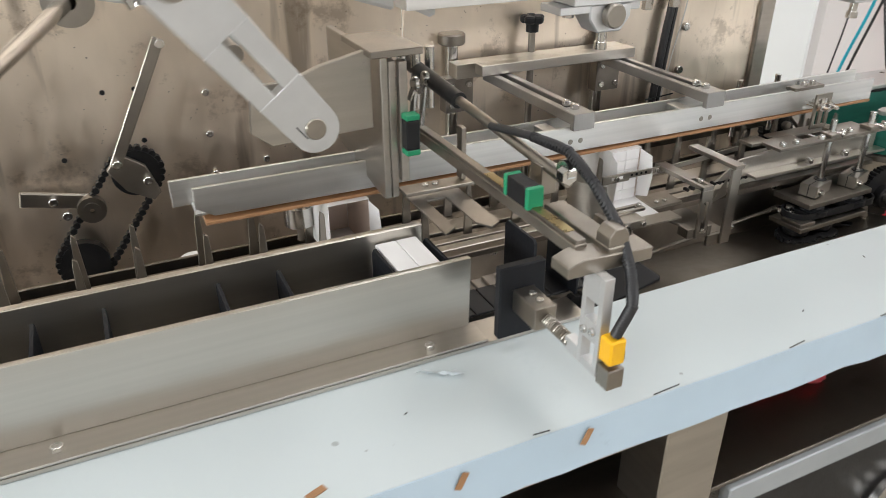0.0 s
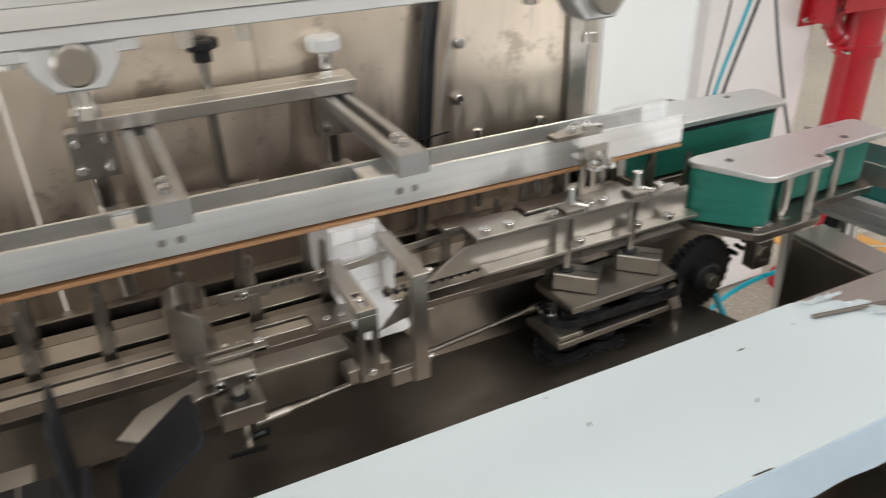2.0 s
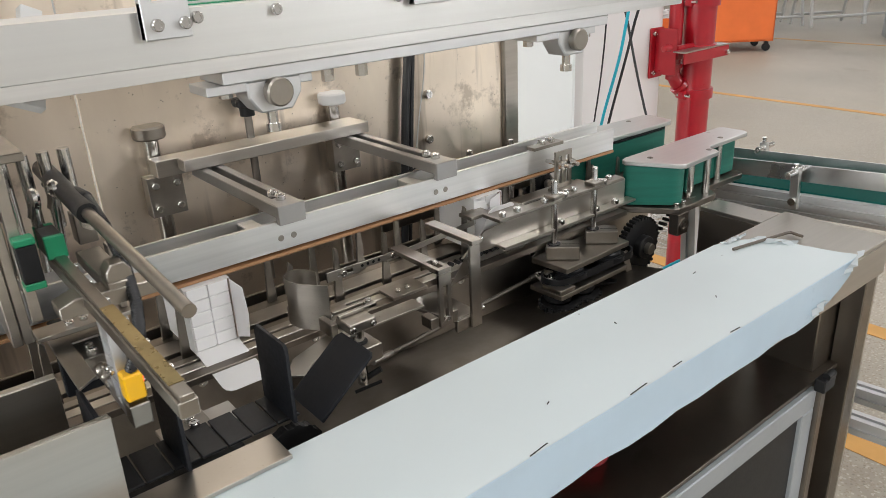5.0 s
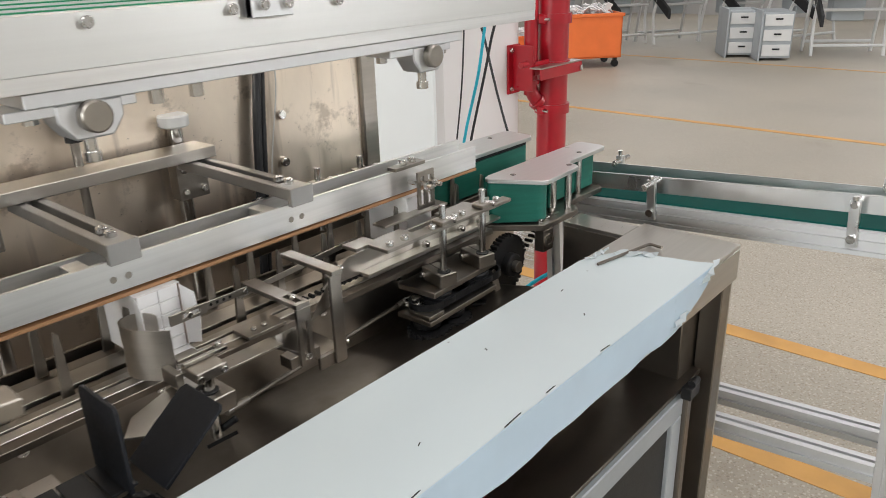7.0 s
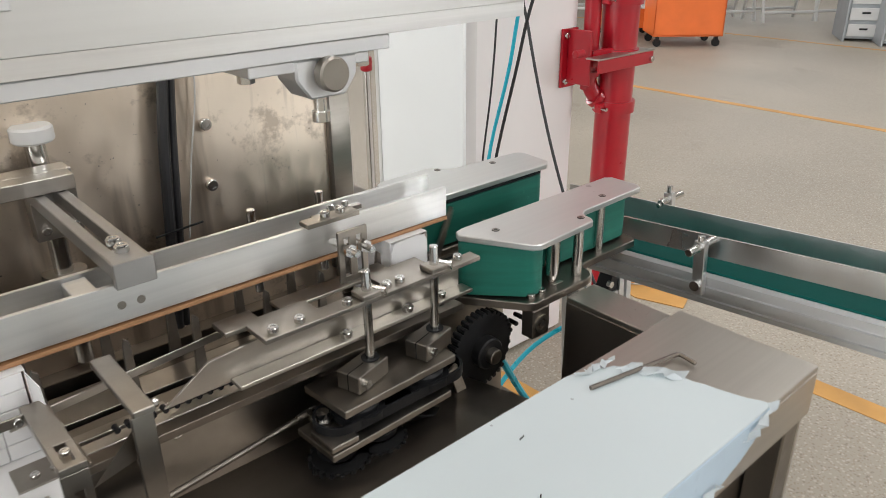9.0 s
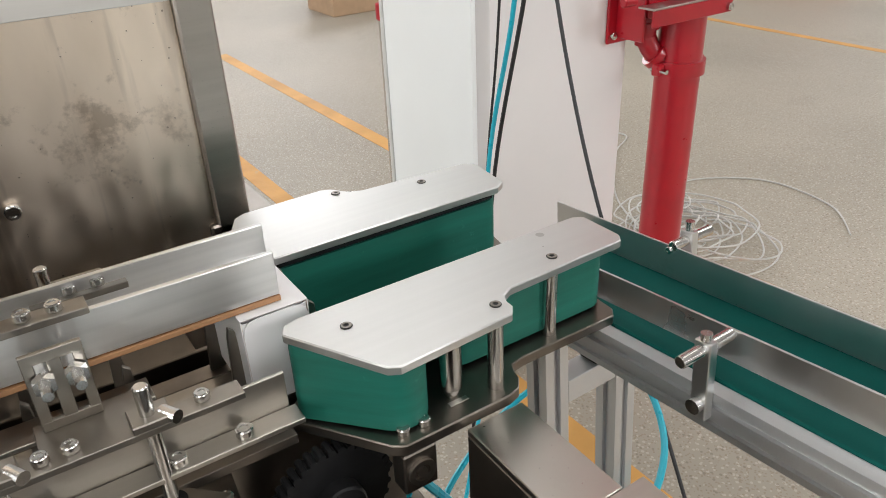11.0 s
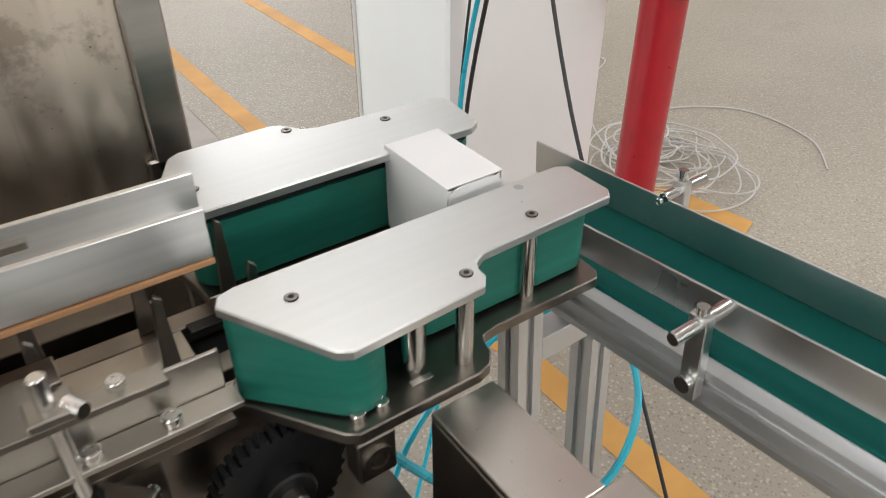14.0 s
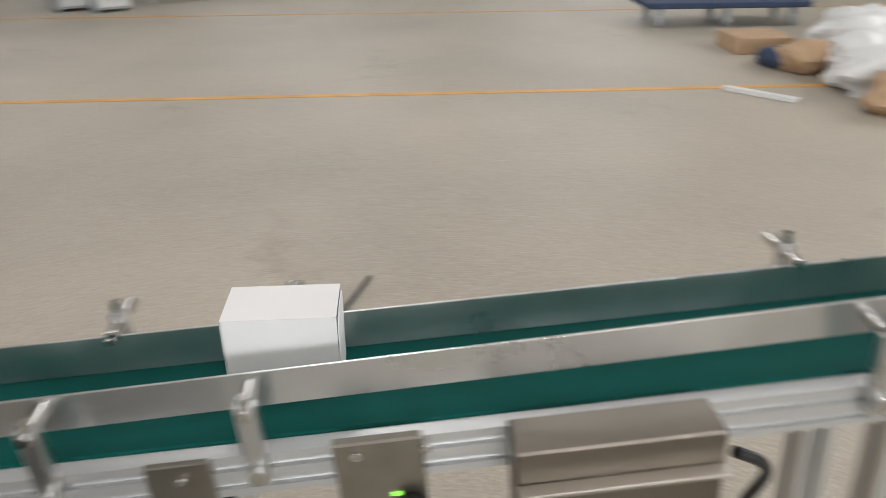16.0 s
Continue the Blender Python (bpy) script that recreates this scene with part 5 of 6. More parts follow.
part("cylinder", rod((-0.262, -0.02, 1.105), (-0.255, -0.36, 1.075), 0.0065, 18), MACH, pu, "polished air cylinder rod")
part("cylinder_body", rod((-0.263, 0.06, 1.112), (-0.2605, -0.11, 1.097), 0.011, 18), BLACKM, pu)
part("valve_block", join(*[rod((-0.31 + 0.022 * k, 0.02, 1.05), (-0.31 + 0.022 * k, 0.02, 1.14), 0.007, 12) for k in range(4)]), CHROME, pu)
for k, (jx, jy) in enumerate(((-0.326, -0.02), (-0.300, -0.035), (-0.276, -0.015))):
    part("joint_rod", rod((jx, jy, 1.02), (jx + 0.004, jy - 0.01, 1.10), 0.0045, 12), CHROME, pu)
    part("ball_joint", join(rod((jx - 0.001, jy - 0.012, 1.108), (jx + 0.009, jy - 0.012, 1.108), 0.0105, 18, bevel=0.003), rod((jx + 0.001, jy - 0.004, 1.085), (jx + 0.004, jy - 0.010, 1.102), 0.0065, 6)), CHROME, pu, "steel ball joint")
part("latch_plate", join(bx(-0.335, -0.225, -0.100, -0.070, 0.968, 0.973, 0.0005), bx(-0.245, -0.238, -0.088, -0.072, 0.974, 1.05, 0.0005)), MACH, pu)
for x in (-0.30, -0.285):
    bolts(pu, HEAD4, (0, 0, 1), (x, -0.085, 0.973))
part("press_tongue", slab([(-0.325, -0.078), (-0.245, -0.078), (-0.245, -0.20), (-0.262, -0.21), (-0.275, -0.19), (-0.275, -0.10), (-0.305, -0.10), (-0.305, -0.19), (-0.325, -0.205)], 0.955, 0.958, "z", 0.0004), MACH, pu, "forked steel pressing tongue")

head = thing("pusher", "pusher carriage with grey pad, spring and yellow sensor", "pusher", (-0.28, -0.42, 1.03))
c2 = part("carriage", bx(-0.303, -0.284, -0.350, -0.312, 1.050, 1.074, 0.001), BLACK, head, "black linear guide carriage")
part("end_cap", bx(-0.3035, -0.2835, -0.357, -0.3505, 1.0495, 1.0745, 0.001), GREENP, c2, "green end cap")
part("end_cap", bx(-0.3035, -0.2835, -0.3115, -0.305, 1.0495, 1.0745, 0.001), GREENP, c2, "green end cap")
part("top_block", bx(-0.264, -0.243, -0.320, -0.296, 1.045, 1.080, 0.001), MACH, head)
part("rod_nut", join(rod((-0.256, -0.362, 1.082), (-0.256, -0.350, 1.082), 0.010, 6), ring((-0.254, -0.352, 1.086), (1, 0, 0), 0.006, 0.012, 0.010, 20)), CHROME, head)
part("yoke", bx(-0.275, -0.250, -0.462, -0.345, 1.034, 1.048, 0.001), MACH, head)
part("cross_head", join(slab([(-0.322, 1.026), (-0.222, 1.026), (-0.222, 1.040), (-0.305, 1.044), (-0.322, 1.038)], -0.464, -0.434, "y", 0.001), slab([(-0.274, 1.044), (-0.250, 1.044), (-0.250, 1.058), (-0.256, 1.066), (-0.268, 1.066), (-0.274, 1.058)], -0.460, -0.438, "y", 0.001)), MACH, head)
hy0, hy1 = -0.480, -0.446
part("hanger", join(bx(-0.290, -0.278, hy0, hy0 + 0.007, 0.912, 1.026, 0.0006), bx(-0.290, -0.278, hy1 - 0.007, hy1, 0.912, 1.026, 0.0006), *[bx(-0.2898, -0.2782, hy0 + 0.0068, hy1 - 0.0068, z0, z1, 0.0006) for z0, z1 in ((0.912, 0.922), (0.948, 0.972), (0.994, 1.026))], bx(-0.290, -0.278, hy1, -0.424, 0.912, 0.930, 0.0008)), ANOD, head, "pierced aluminium hanger")
bolts(head, HEAD4, (-1, 0, 0), (-0.290, -0.470, 0.962), (-0.290, -0.456, 0.958))
part("hanger_tip", bx(-0.290, -0.270, -0.500, -0.4805, 0.908, 0.932, 0.001), MACH, head)
sn = part("sensor", bx(-0.290, -0.271, -0.500, -0.4805, 0.937, 0.966, 0.002), SENSY, head, "yellow proximity sensor")
part("sensor_lamp", bx(-0.2712, -0.2700, -0.495, -0.488, 0.952, 0.959, 0), REDLED, sn, "lit red lamp")
part("sensor_face", bx(-0.2711, -0.2704, -0.498, -0.484, 0.940, 0.951, 0), BLACK, sn)
hose = [(-0.262, -0.20, 1.090), (-0.258, -0.29, 1.104), (-0.252, -0.35, 1.106), (-0.252, -0.40, 1.088), (-0.252, -0.445, 1.058), (-0.256, -0.474, 1.026), (-0.264, -0.492, 0.998), (-0.280, -0.491, 0.966)]
part("hose", tube(hose, 0.0050, 12), RUBBER, head, "black corrugated hose")
part("hose_rib", join(*[ring(Vector(a).lerp(Vector(b), k / 12), Vector(b) - Vector(a), 0.0046, 0.0060, 0.0024, 14) for a, b in zip(hose[1:], hose[2:]) for k in range(12)]), RUBBER, head)
part("spring_rod", rod((-0.284, -0.440, 0.921), (-0.284, -0.345, 0.925), 0.004, 10), MACH, head)
part("spring", tube([(-0.284 + 0.0068 * math.cos(k * 1.571), -0.428 + 0.0008 * k, 0.9215 + 0.0068 * math.sin(k * 1.571)) for k in range(62)], 0.0015, 5), MACH, head, "coil spring")
part("pad_block", bx(-0.300, -0.272, -0.380, -0.330, 0.910, 0.938, 0.001), MACH, head)
bolts(head, HEAD4, (0, 0, 1), (-0.286, -0.366, 0.938), (-0.286, -0.350, 0.938))
part("pad", bx(-0.317, -0.256, -0.330, -0.318, 0.872, 0.968, 0.0015), PADM, head, "slate grey push pad")

# swinging link with slot
ARM_AT = (-0.470, -0.150, 1.105)
arm = thing("crank_link", "white cast aluminium crank link with long slot", "linkage", ARM_AT)


def link(length, w0, w1, thick, slot0, slot1, sw):
    """A bar with round ends along +x, slotted."""
    top_e = lambda x: w0 + (w1 - w0) * x / length
    left = [(w0 * math.cos(a), w0 * math.sin(a)) for a in np.linspace(math.pi / 2, 3 * math.pi / 2, 12)] + [(slot0, -top_e(slot0)), (slot0, top_e(slot0))]
    right = [(length + w1 * math.cos(a), w1 * math.sin(a)) for a in np.linspace(-math.pi / 2, math.pi / 2, 12)] + [(slot1, top_e(slot1)), (slot1, -top_e(slot1))]
    up = [(slot0, sw), (slot1, sw), (slot1, top_e(slot1)), (slot0, top_e(slot0))]
    dn = [(slot0, -sw), (slot1, -sw), (slot1, -top_e(slot1)), (slot0, -top_e(slot0))]
    return join(*[slab(p, -thick / 2, thick / 2, "y", 0.0006) for p in (left, right, up, dn)])


part("bar", link(0.215, 0.029, 0.034, 0.022, 0.06, 0.14, 0.006), CAST, arm, local=True)
part("pin", rod((0, -0.014, 0), (0, 0.014, 0), 0.0125, 22, bevel=0.001), MACH, arm, "steel pivot pin", local=True)
part("bearing", join(ring((0.215, -0.012, 0), (0, 1, 0), 0.010, 0.020, 0.004, 24), rod((0.215, -0.016, 0), (0.215, 0.0, 0), 0.0105, 18)), MACH, arm, "steel bearing", local=True)
part("clamp_slit", bx(-0.002, 0.018, -0.0113, -0.0108, 0.0135, 0.0150, 0), BLACKM, arm, local=True)
arm2 = thing("crank_link", "white slotted crank link carrying an air fitting", "linkage", (-0.53, 0.06, 1.17))
part("bar", link(0.20, 0.026, 0.030, 0.02, 0.05, 0.14, 0.007), CAST, arm2, local=True)
part("cross_shaft", rod((0.0, -0.10, 0.0), (0.0, 0.10, 0.0), 0.012, 18), MACH, arm2, local=True)
part("fitting", join(rod((0.10, -0.02, 0.03), (0.10, -0.02, 0.06), 0.009, 12), rod((0.09, -0.02, 0.06), (0.12, -0.02, 0.06), 0.008, 12)), CHROME, arm2, local=True)
part("blue_collar", rod((0.121, -0.02, 0.06), (0.135, -0.02, 0.06), 0.009, 12), TEAL, arm2, "blue push-in collar", local=True)
hs = thing("air_hose", "clear air hose leading to the crank links", "hose", (-0.75, 0.1, 1.2))
part("line", tube([(-1.0, 0.15, 1.235), (-0.78, 0.10, 1.25), (-0.60, 0.05, 1.225), (-0.45, 0.02, 1.24), (-0.36, 0.02, 1.235)], 0.006, 8), CABLEW, hs)
cover = thing("white_cover", "white sheet metal cover plate above the pusher", "cover", (-0.36, 0.05, 1.24))
part("plate", bx(-0.11, 0.11, -0.004, 0.004, -0.07, 0.07, 0.001, pose(-0.40, 0.02, 1.288, -35, 18, 12)), WHITEP, cover)
part("slotted_ear", join(bx(-0.035, -0.012, -0.006, 0.006, -0.05, 0.05, 0.001, pose(-0.275, 0.0, 1.262, -30, 25, 10)), bx(0.012, 0.035, -0.006, 0.006, -0.05, 0.05, 0.001, pose(-0.275, 0.0, 1.262, -30, 25, 10)), bx(-0.035, 0.035, -0.006, 0.006, -0.07, -0.045, 0.001, pose(-0.275, 0.0, 1.262, -30, 25, 10))), WHITEP, cover)

# chain tensioner on the panel
tn = thing("chain_tensioner", "steel chain tensioner arm with black chain on the panel", "chain drive", (-0.68, 0.34, 0.85))
part("upper_sprocket", rod((-0.655, 0.325, 0.905), (-0.655, 0.345, 0.905), 0.040, 28), BLACKM, tn)
part("lower_sprocket", rod((-0.765, 0.325, 0.755), (-0.765, 0.345, 0.755), 0.040, 28), BLACKM, tn)
loop = [(-0.655 + 0.042 * math.cos(a), 0.905 + 0.042 * math.sin(a)) for a in np.linspace(-0.7, 2.5, 12)] + [(-0.765 + 0.042 * math.cos(a), 0.755 + 0.042 * math.sin(a)) for a in np.linspace(2.5, 5.5, 12)]
fine = []
for (ax_, az_), (bx_, bz_) in zip(loop, loop[1:] + loop[:1]):
    n = max(1, int(math.hypot(bx_ - ax_, bz_ - az_) / 0.0115))
    fine += [(ax_ + (bx_ - ax_) * k / n, az_ + (bz_ - az_) * k / n) for k in range(n)]
part("chain", join(*[rod((x, 0.328, z), (x, 0.342, z), 0.0058, 8) for x, z in fine]), BLACKM, tn, "black roller chain")
part("crank_plate", slab([(-0.70, 0.925), (-0.675, 0.95), (-0.64, 0.925), (-0.622, 0.875), (-0.635, 0.862), (-0.675, 0.885)], 0.300, 0.312, "y", 0.001), MACH, tn)
part("connecting_rod", bx(-0.009, 0.009, -0.004, 0.004, 0, 0.22, 0.001, pose(-0.685, 0.29, 0.935, 0, 27, 0)), MACH, tn)
bolts(tn, HEAD6, (0, -1, 0), (-0.682, 0.286, 0.94), (-0.585, 0.286, 1.125), (-0.64, 0.300, 0.90))
part("idler_arm", join(bx(-0.055, 0.055, -0.005, 0.005, -0.013, 0.013, 0.002, pose(-0.785, 0.345, 0.872, 0, 12, 0))), MACH, tn)
part("idler", join(ring((-0.735, 0.325, 0.855), (0, 1, 0), 0.010, 0.023, 0.016, 24), ring((-0.735, 0.318, 0.855), (0, 1, 0), 0.004, 0.014, 0.006, 20)), MACH, tn)
bolts(tn, HEAD6, (0, -1, 0), (-0.79, 0.34, 0.873), (-0.775, 0.34, 0.845), (-0.64, 0.37, 0.70))
part("slotted_plate", bx(-0.80, -0.60, 0.20, 0.212, 0.70, 0.755, 0.002), MACH, tn)
part("suction_cups", join(*[rod((-0.60, 0.16, 0.785 + 0.013 * k), (-0.60, 0.16, 0.789 + 0.013 * k), 0.022, 20, 0.012) for k in range(3)]), CARD, tn, "white suction cups")
part("cup_arm", rod((-0.74, 0.18, 0.745), (-0.61, 0.16, 0.782), 0.006, 12), CHROME, tn)
sh = thing("shaft_flange", "round machined flange with long shaft on the panel", "flange", (-0.70, 0.35, 1.18))
part("disc", ring((-0.70, 0.355, 1.185), (0, 1, 0), 0.012, 0.038, 0.02, 30), MACH, sh)
part("shaft", rod((-0.70, 0.36, 1.185), (-0.86, -0.02, 1.12), 0.012, 18), CHROME, sh)
cam_ob = thing("cam_roller", "steel cam ring under the hold-down rail", "roller", (-0.44, 0.1, 0.86))
part("ring", ring((-0.44, 0.09, 0.885), (0, 0, 1), 0.018, 0.024, 0.032, 24), CHROME, cam_ob)
part("stem", rod((-0.44, 0.09, 0.84), (-0.44, 0.09, 0.94), 0.006, 12), MACH, cam_ob)

# ---- product tray ----
tray = thing("product_tray", "stainless product tray of two upright side plates", "tray", (-0.8, -0.2, 0.83))
part("front_side", slab([(-1.5, 0.842), (-0.313, 0.842), (-0.311, 0.941), (-1.5, 0.941)], -0.2465, -0.2440, "y", 0.0005), STEELX, tray)
part("front_top_fold", bx(-1.5, -0.312, -0.2438, -0.238, 0.9385, 0.941, 0.0004), STEELX, tray)
part("front_foot", bx(-1.5, -0.305, -0.285, -0.2440, 0.8385, 0.8418, 0.0005), STEELX, tray)
part("back_side", bx(-1.5, -0.335, -0.1500, -0.1475, 0.842, 0.950, 0.0005), STEELX, tray)
part("back_top_fold", bx(-1.5, -0.335, -0.1470, -0.138, 0.9475, 0.950, 0.0004), STEELX, tray)
part("table_strip", bx(-1.5, -0.155, -0.286, -0.236, 0.8325, 0.8380, 0.0006), STEEL, tray, "bare steel edge strip")
part("inner_deck", bx(-0.25, -0.16, -0.175, -0.13, 0.826, 0.832, 0.0006), STEEL, tray)
part("chain_tray", bx(-1.5, -0.16, -0.236, -0.15, 0.775, 0.785, 0.001), BLACKM, tray, "black product chain bed")
bolts(tray, HEAD5, (0, 0, 1), (-0.38, -0.272, 0.842), (-0.80, -0.268, 0.842), (-1.15, -0.268, 0.842))
part("latch_stop", join(bx(-0.235, -0.195, -0.175, -0.135, 0.832, 0.838, 0.0006)), MACH, tray)
bolts(tray, HEAD5, (0, 0, 1), (-0.215, -0.165, 0.838), (-0.215, -0.15, 0.838))
sprocket("paddle_wheel", (-0.128, -0.222, 0.782), (0, 1, 0), 0.045, 16, 0.012, "dark chain wheel at the end of the product chain")

# ---- what moves ----
PITCH = 1.0 / 6
PRODUCT_PITCH = 0.197
MOVES = ((-0.5, 0.70), (2.45, 3.65), (5.40, 6.50), (8.35, 9.50), (11.30, 12.50), (14.30, 15.50))
TIMES = sorted({round(k * 0.1, 1) for k in range(161)})


def ease(t, a, b):
    u = min(1.0, max(0.0, (t - a) / (b - a)))
    return u * u * (3 - 2 * u)


def index(t):
    """Metres that the chains have gone, counted from their rest between 0.7 and 2.4 s."""
    return PITCH * (sum(ease(t, a, b) for a, b in MOVES) - 1)


def product_index(t):
    """Metres that the product chain has gone; it leads the carton chain a little."""
    return PRODUCT_PITCH * (sum(ease(t, a - 0.25, b - 0.05) for a, b in MOVES) - 1)


def along(t, rows):
    """A value between rows of time and value."""
    return float(np.interp(t, [r[0] for r in rows], [r[1] for r in rows]))


CW, CL, CH = 0.063, 0.105, 0.094


def make_carton(right_x, label):
    """A carton: its origin is the middle of its floor; the open end faces -y."""
    c = thing("carton", label, "carton", (right_x - CW / 2, 0.04, 0.842), group="cartons on the chain")
    w, l, h, e = CW / 2, CL / 2, CH, 0.0008
    for nm, b in (("bottom_panel", bx(-w, w, -l, l, 0, e, 0)), ("top_panel", bx(-w, w, -l, l, h - e, h, 0)), ("side_panel", bx(-w, -w + e, -l, l, e, h - e, 0)), ("side_panel", bx(w - e, w, -l, l, e, h - e, 0))):
        part(nm, b, CARD, c, local=True)
    part("rear_panel", bx(-w, w, l - e, l + e, 0.001, h - 0.001, 0), CARD, c, local=True)
    part("lining", join(bx(-w + e, -w + e + 0.0004, -l + 0.0005, l - e, 0.002, h - 0.002, 0), bx(w - e - 0.0004, w - e, -l + 0.0005, l - e, 0.002, h - 0.002, 0), bx(-w + 0.002, w - 0.002, -l + 0.0005, l - e, h - e - 0.0006, h - e - 0.0002, 0), bx(-w + 0.002, w - 0.002, l - e - 0.0006, l - e - 0.0002, 0.002, h - 0.003, 0)), CARDIN, c, "warm grey board inside", local=True)
    tongue = [(-w + 0.001, 0), (w - 0.001, 0), (w - 0.001, -0.078), (w - 0.003, -0.086), (w - 0.008, -0.0905), (w - 0.014, -0.092), (-w + 0.014, -0.092), (-w + 0.008, -0.0905), (-w + 0.003, -0.086), (-w + 0.001, -0.078)]
    f = part("bottom_flap", slab(tongue, -e, 0, "z", 0), CARD, c, "long white tuck flap", local=True)
    f.location = (0, -l, 0.0005)
    s = part("side_flap", slab([(0, 0.003), (0, h - 0.003), (-0.026, h - 0.010), (-0.0315, h * 0.5), (-0.026, 0.010)], -e, 0, "y", 0), CARD, c, "white dust flap", local=True)
    s.location = (-w, -l, 0)
    d = part("side_flap", slab([(0, 0.003), (0, h - 0.003), (0.026, h - 0.010), (0.0310, h * 0.5), (0.026, 0.010)], -e, 0, "y", 0), CARD, c, "white dust flap", local=True)
    d.location = (w, -l, 0)
    return c, f, (s, d)


def make_stack(at):
    s = thing("product_stack", "stack of ten small white boxes", "boxes", at, group="product stacks")
    for ix in range(2):
        for iz in range(5):
            part("small_box", bx(-0.0285 + 0.0288 * ix, -0.0003 + 0.0288 * ix, -0.044, 0.044, 0.0183 * iz, 0.0183 * iz + 0.0178, 0.0009), CARD, s, local=True)
    return s


carton_a, flap_a, side_a = make_carton(0.245, "white carton filled with small boxes, tuck flap open")
carton_b, flap_b, side_b = make_carton(-0.255, "white open carton standing empty on the chain")
stack_a = make_stack((0.2135, 0.040, 0.836))
stack_b = make_stack((-0.2865, -0.20, 0.846))

LUG = mesh_of("carton_lug", slab([(-0.008, 0), (0.008, 0), (0.0045, 0.085), (-0.001, 0.090), (-0.003, 0.080)], -0.0025, 0.0025, "y", 0.0005), MACH)
lugs = []
lug_chain = thing("carton_chain", "carton chain with tapered steel lugs", "chain conveyor", (0, 0, 0))
for y in (0.010, 0.086):
    part("side_chain", join(*[rod((x, y - 0.006, 0.8215), (x, y + 0.006, 0.8215), 0.0036, 6) for x in np.arange(-1.3, 1.0, 0.0127)]), MACH, lug_chain, "steel roller chain")
for k in range(-11, 4):
    for dx in (-0.0365, 0.0365 + 0.004):
        for y in (0.010, 0.086):
            x0 = 0.2135 + PITCH * k + dx
            ob = new("lug", LUG)
            ob.parent = lug_chain
            lugs.append((ob, x0, y))
PAD = mesh_of("paddle", slab([(-0.043, 0), (0.034, 0), (0.034, 0.092), (0.028, 0.100), (-0.038, 0.100), (-0.043, 0.095)], -0.0022, 0.0022, "x", 0.0005), PADM)
paddles = []
pad_chain = thing("product_chain", "product chain with dark plastic paddles", "chain conveyor", (0, 0, 0))
LINK = mesh_of("chain_link", bx(0, 0.028, -0.03, 0.03, 0, 0.0035, 0.0006), BLACK)
for x in np.arange(-1.4, -0.13, 0.030):
    ob = new("chain_link", LINK)
    ob.parent, ob.location = pad_chain, (x, -0.195, 0.8360)
for k in range(-9, 7):
    for dx in (-0.034, 0.038):
        ob = new("paddle", PAD)
        ob.parent = pad_chain
        paddles.append((ob, -0.2865 + PRODUCT_PITCH * k + dx))

# orbiting tucker: base, two turning blocks, carried plate
tk = thing("tucker_drive", "stacked steel plates carrying the tucker cranks", "machine drive", (0.53, -0.09, 0.72))
part("upper_plate", slab([(0.452, -0.045), (0.458, -0.124), (0.634, -0.118), (0.642, -0.035)], 0.7975, 0.8075, "z", 0.001), MACH, tk)
part("lower_plate", slab([(0.425, -0.068), (0.428, -0.140), (0.612, -0.134), (0.622, -0.055)], 0.762, 0.771, "z", 0.001), MACH, tk)
part("end_block", bx(0.429, 0.466, -0.137, -0.092, 0.7715, 0.779, 0.001), MACH, tk)
for x in (0.492, 0.595):
    part("pulley", join(rod((x, -0.098, 0.7715), (x, -0.098, 0.7972), 0.026, 28, bevel=0.003), ring((x, -0.098, 0.784), (0, 0, 1), 0.020, 0.033, 0.009, 32)), BLACK, tk)
part("drive_belt", belt_loop(0.462, 0.625, -0.098, 0.029, 0.776, 0.790), BLACK, tk, "black drive belt")
part("motor_foot", join(rod((0.452, -0.110, 0.748), (0.452, -0.110, 0.7615), 0.024, 22, bevel=0.003), rod((0.510, -0.112, 0.748), (0.510, -0.112, 0.7615), 0.024, 22, bevel=0.003)), BLACKM, tk)
part("eye_bolt", join(rod((0.448, -0.090, 0.7795), (0.448, -0.090, 0.786), 0.012, 6), rod((0.448, -0.090, 0.786), (0.448, -0.090, 0.796), 0.008, 12), ring((0.450, -0.070, 0.781), (0, 0, 1), 0.005, 0.010, 0.007, 16)), CHROME, tk)
part("toothed_wheel", join(*[ring((x, -0.115, 0.742), (0, 0, 1), 0.018, 0.034, 0.010, 36) for x in (0.452, 0.505)], *[bx(0.032, 0.038, -0.0025, 0.0025, 0.7375, 0.7465, 0, Matrix.Translation((x, -0.115, 0)) @ pose(0, 0, 0, 0, 0, a)) for x in (0.452, 0.505) for a in range(0, 360, 20)]), BLACKM, tk)
part("stay", bx(0.580, 0.605, -0.06, -0.0225, 0.74, 0.797, 0.001), MACH, tk)
CRANK = (0.5016, -0.0877), (0.6062, -0.0877)
ORBIT = 0.0258  # how far each rod stands from its crank's axis
blocks = []
for cx, cy in CRANK:
    b = thing("crank_block", "split steel crank block holding a rod", "crank", (cx, cy, 0.8080), group="crank blocks")
    part("block", bx(-0.018, 0.040, -0.017, 0.017, 0.0002, 0.024, 0.0012), MACH, b, local=True)
    part("slit", bx(-0.0182, 0.012, -0.0007, 0.0007, 0.0015, 0.0243, 0), BLACKM, b, local=True)
    part("collar", ring((ORBIT, 0, 0.0245), (0, 0, 1), 0.0062, 0.0115, 0.002, 20), BLACKM, b, local=True)
    part("clamp_screw", rod((-0.008, -0.024, 0.012), (-0.008, -0.017, 0.012), 0.0055, 12), CHROME, b, local=True)
    blocks.append(b)
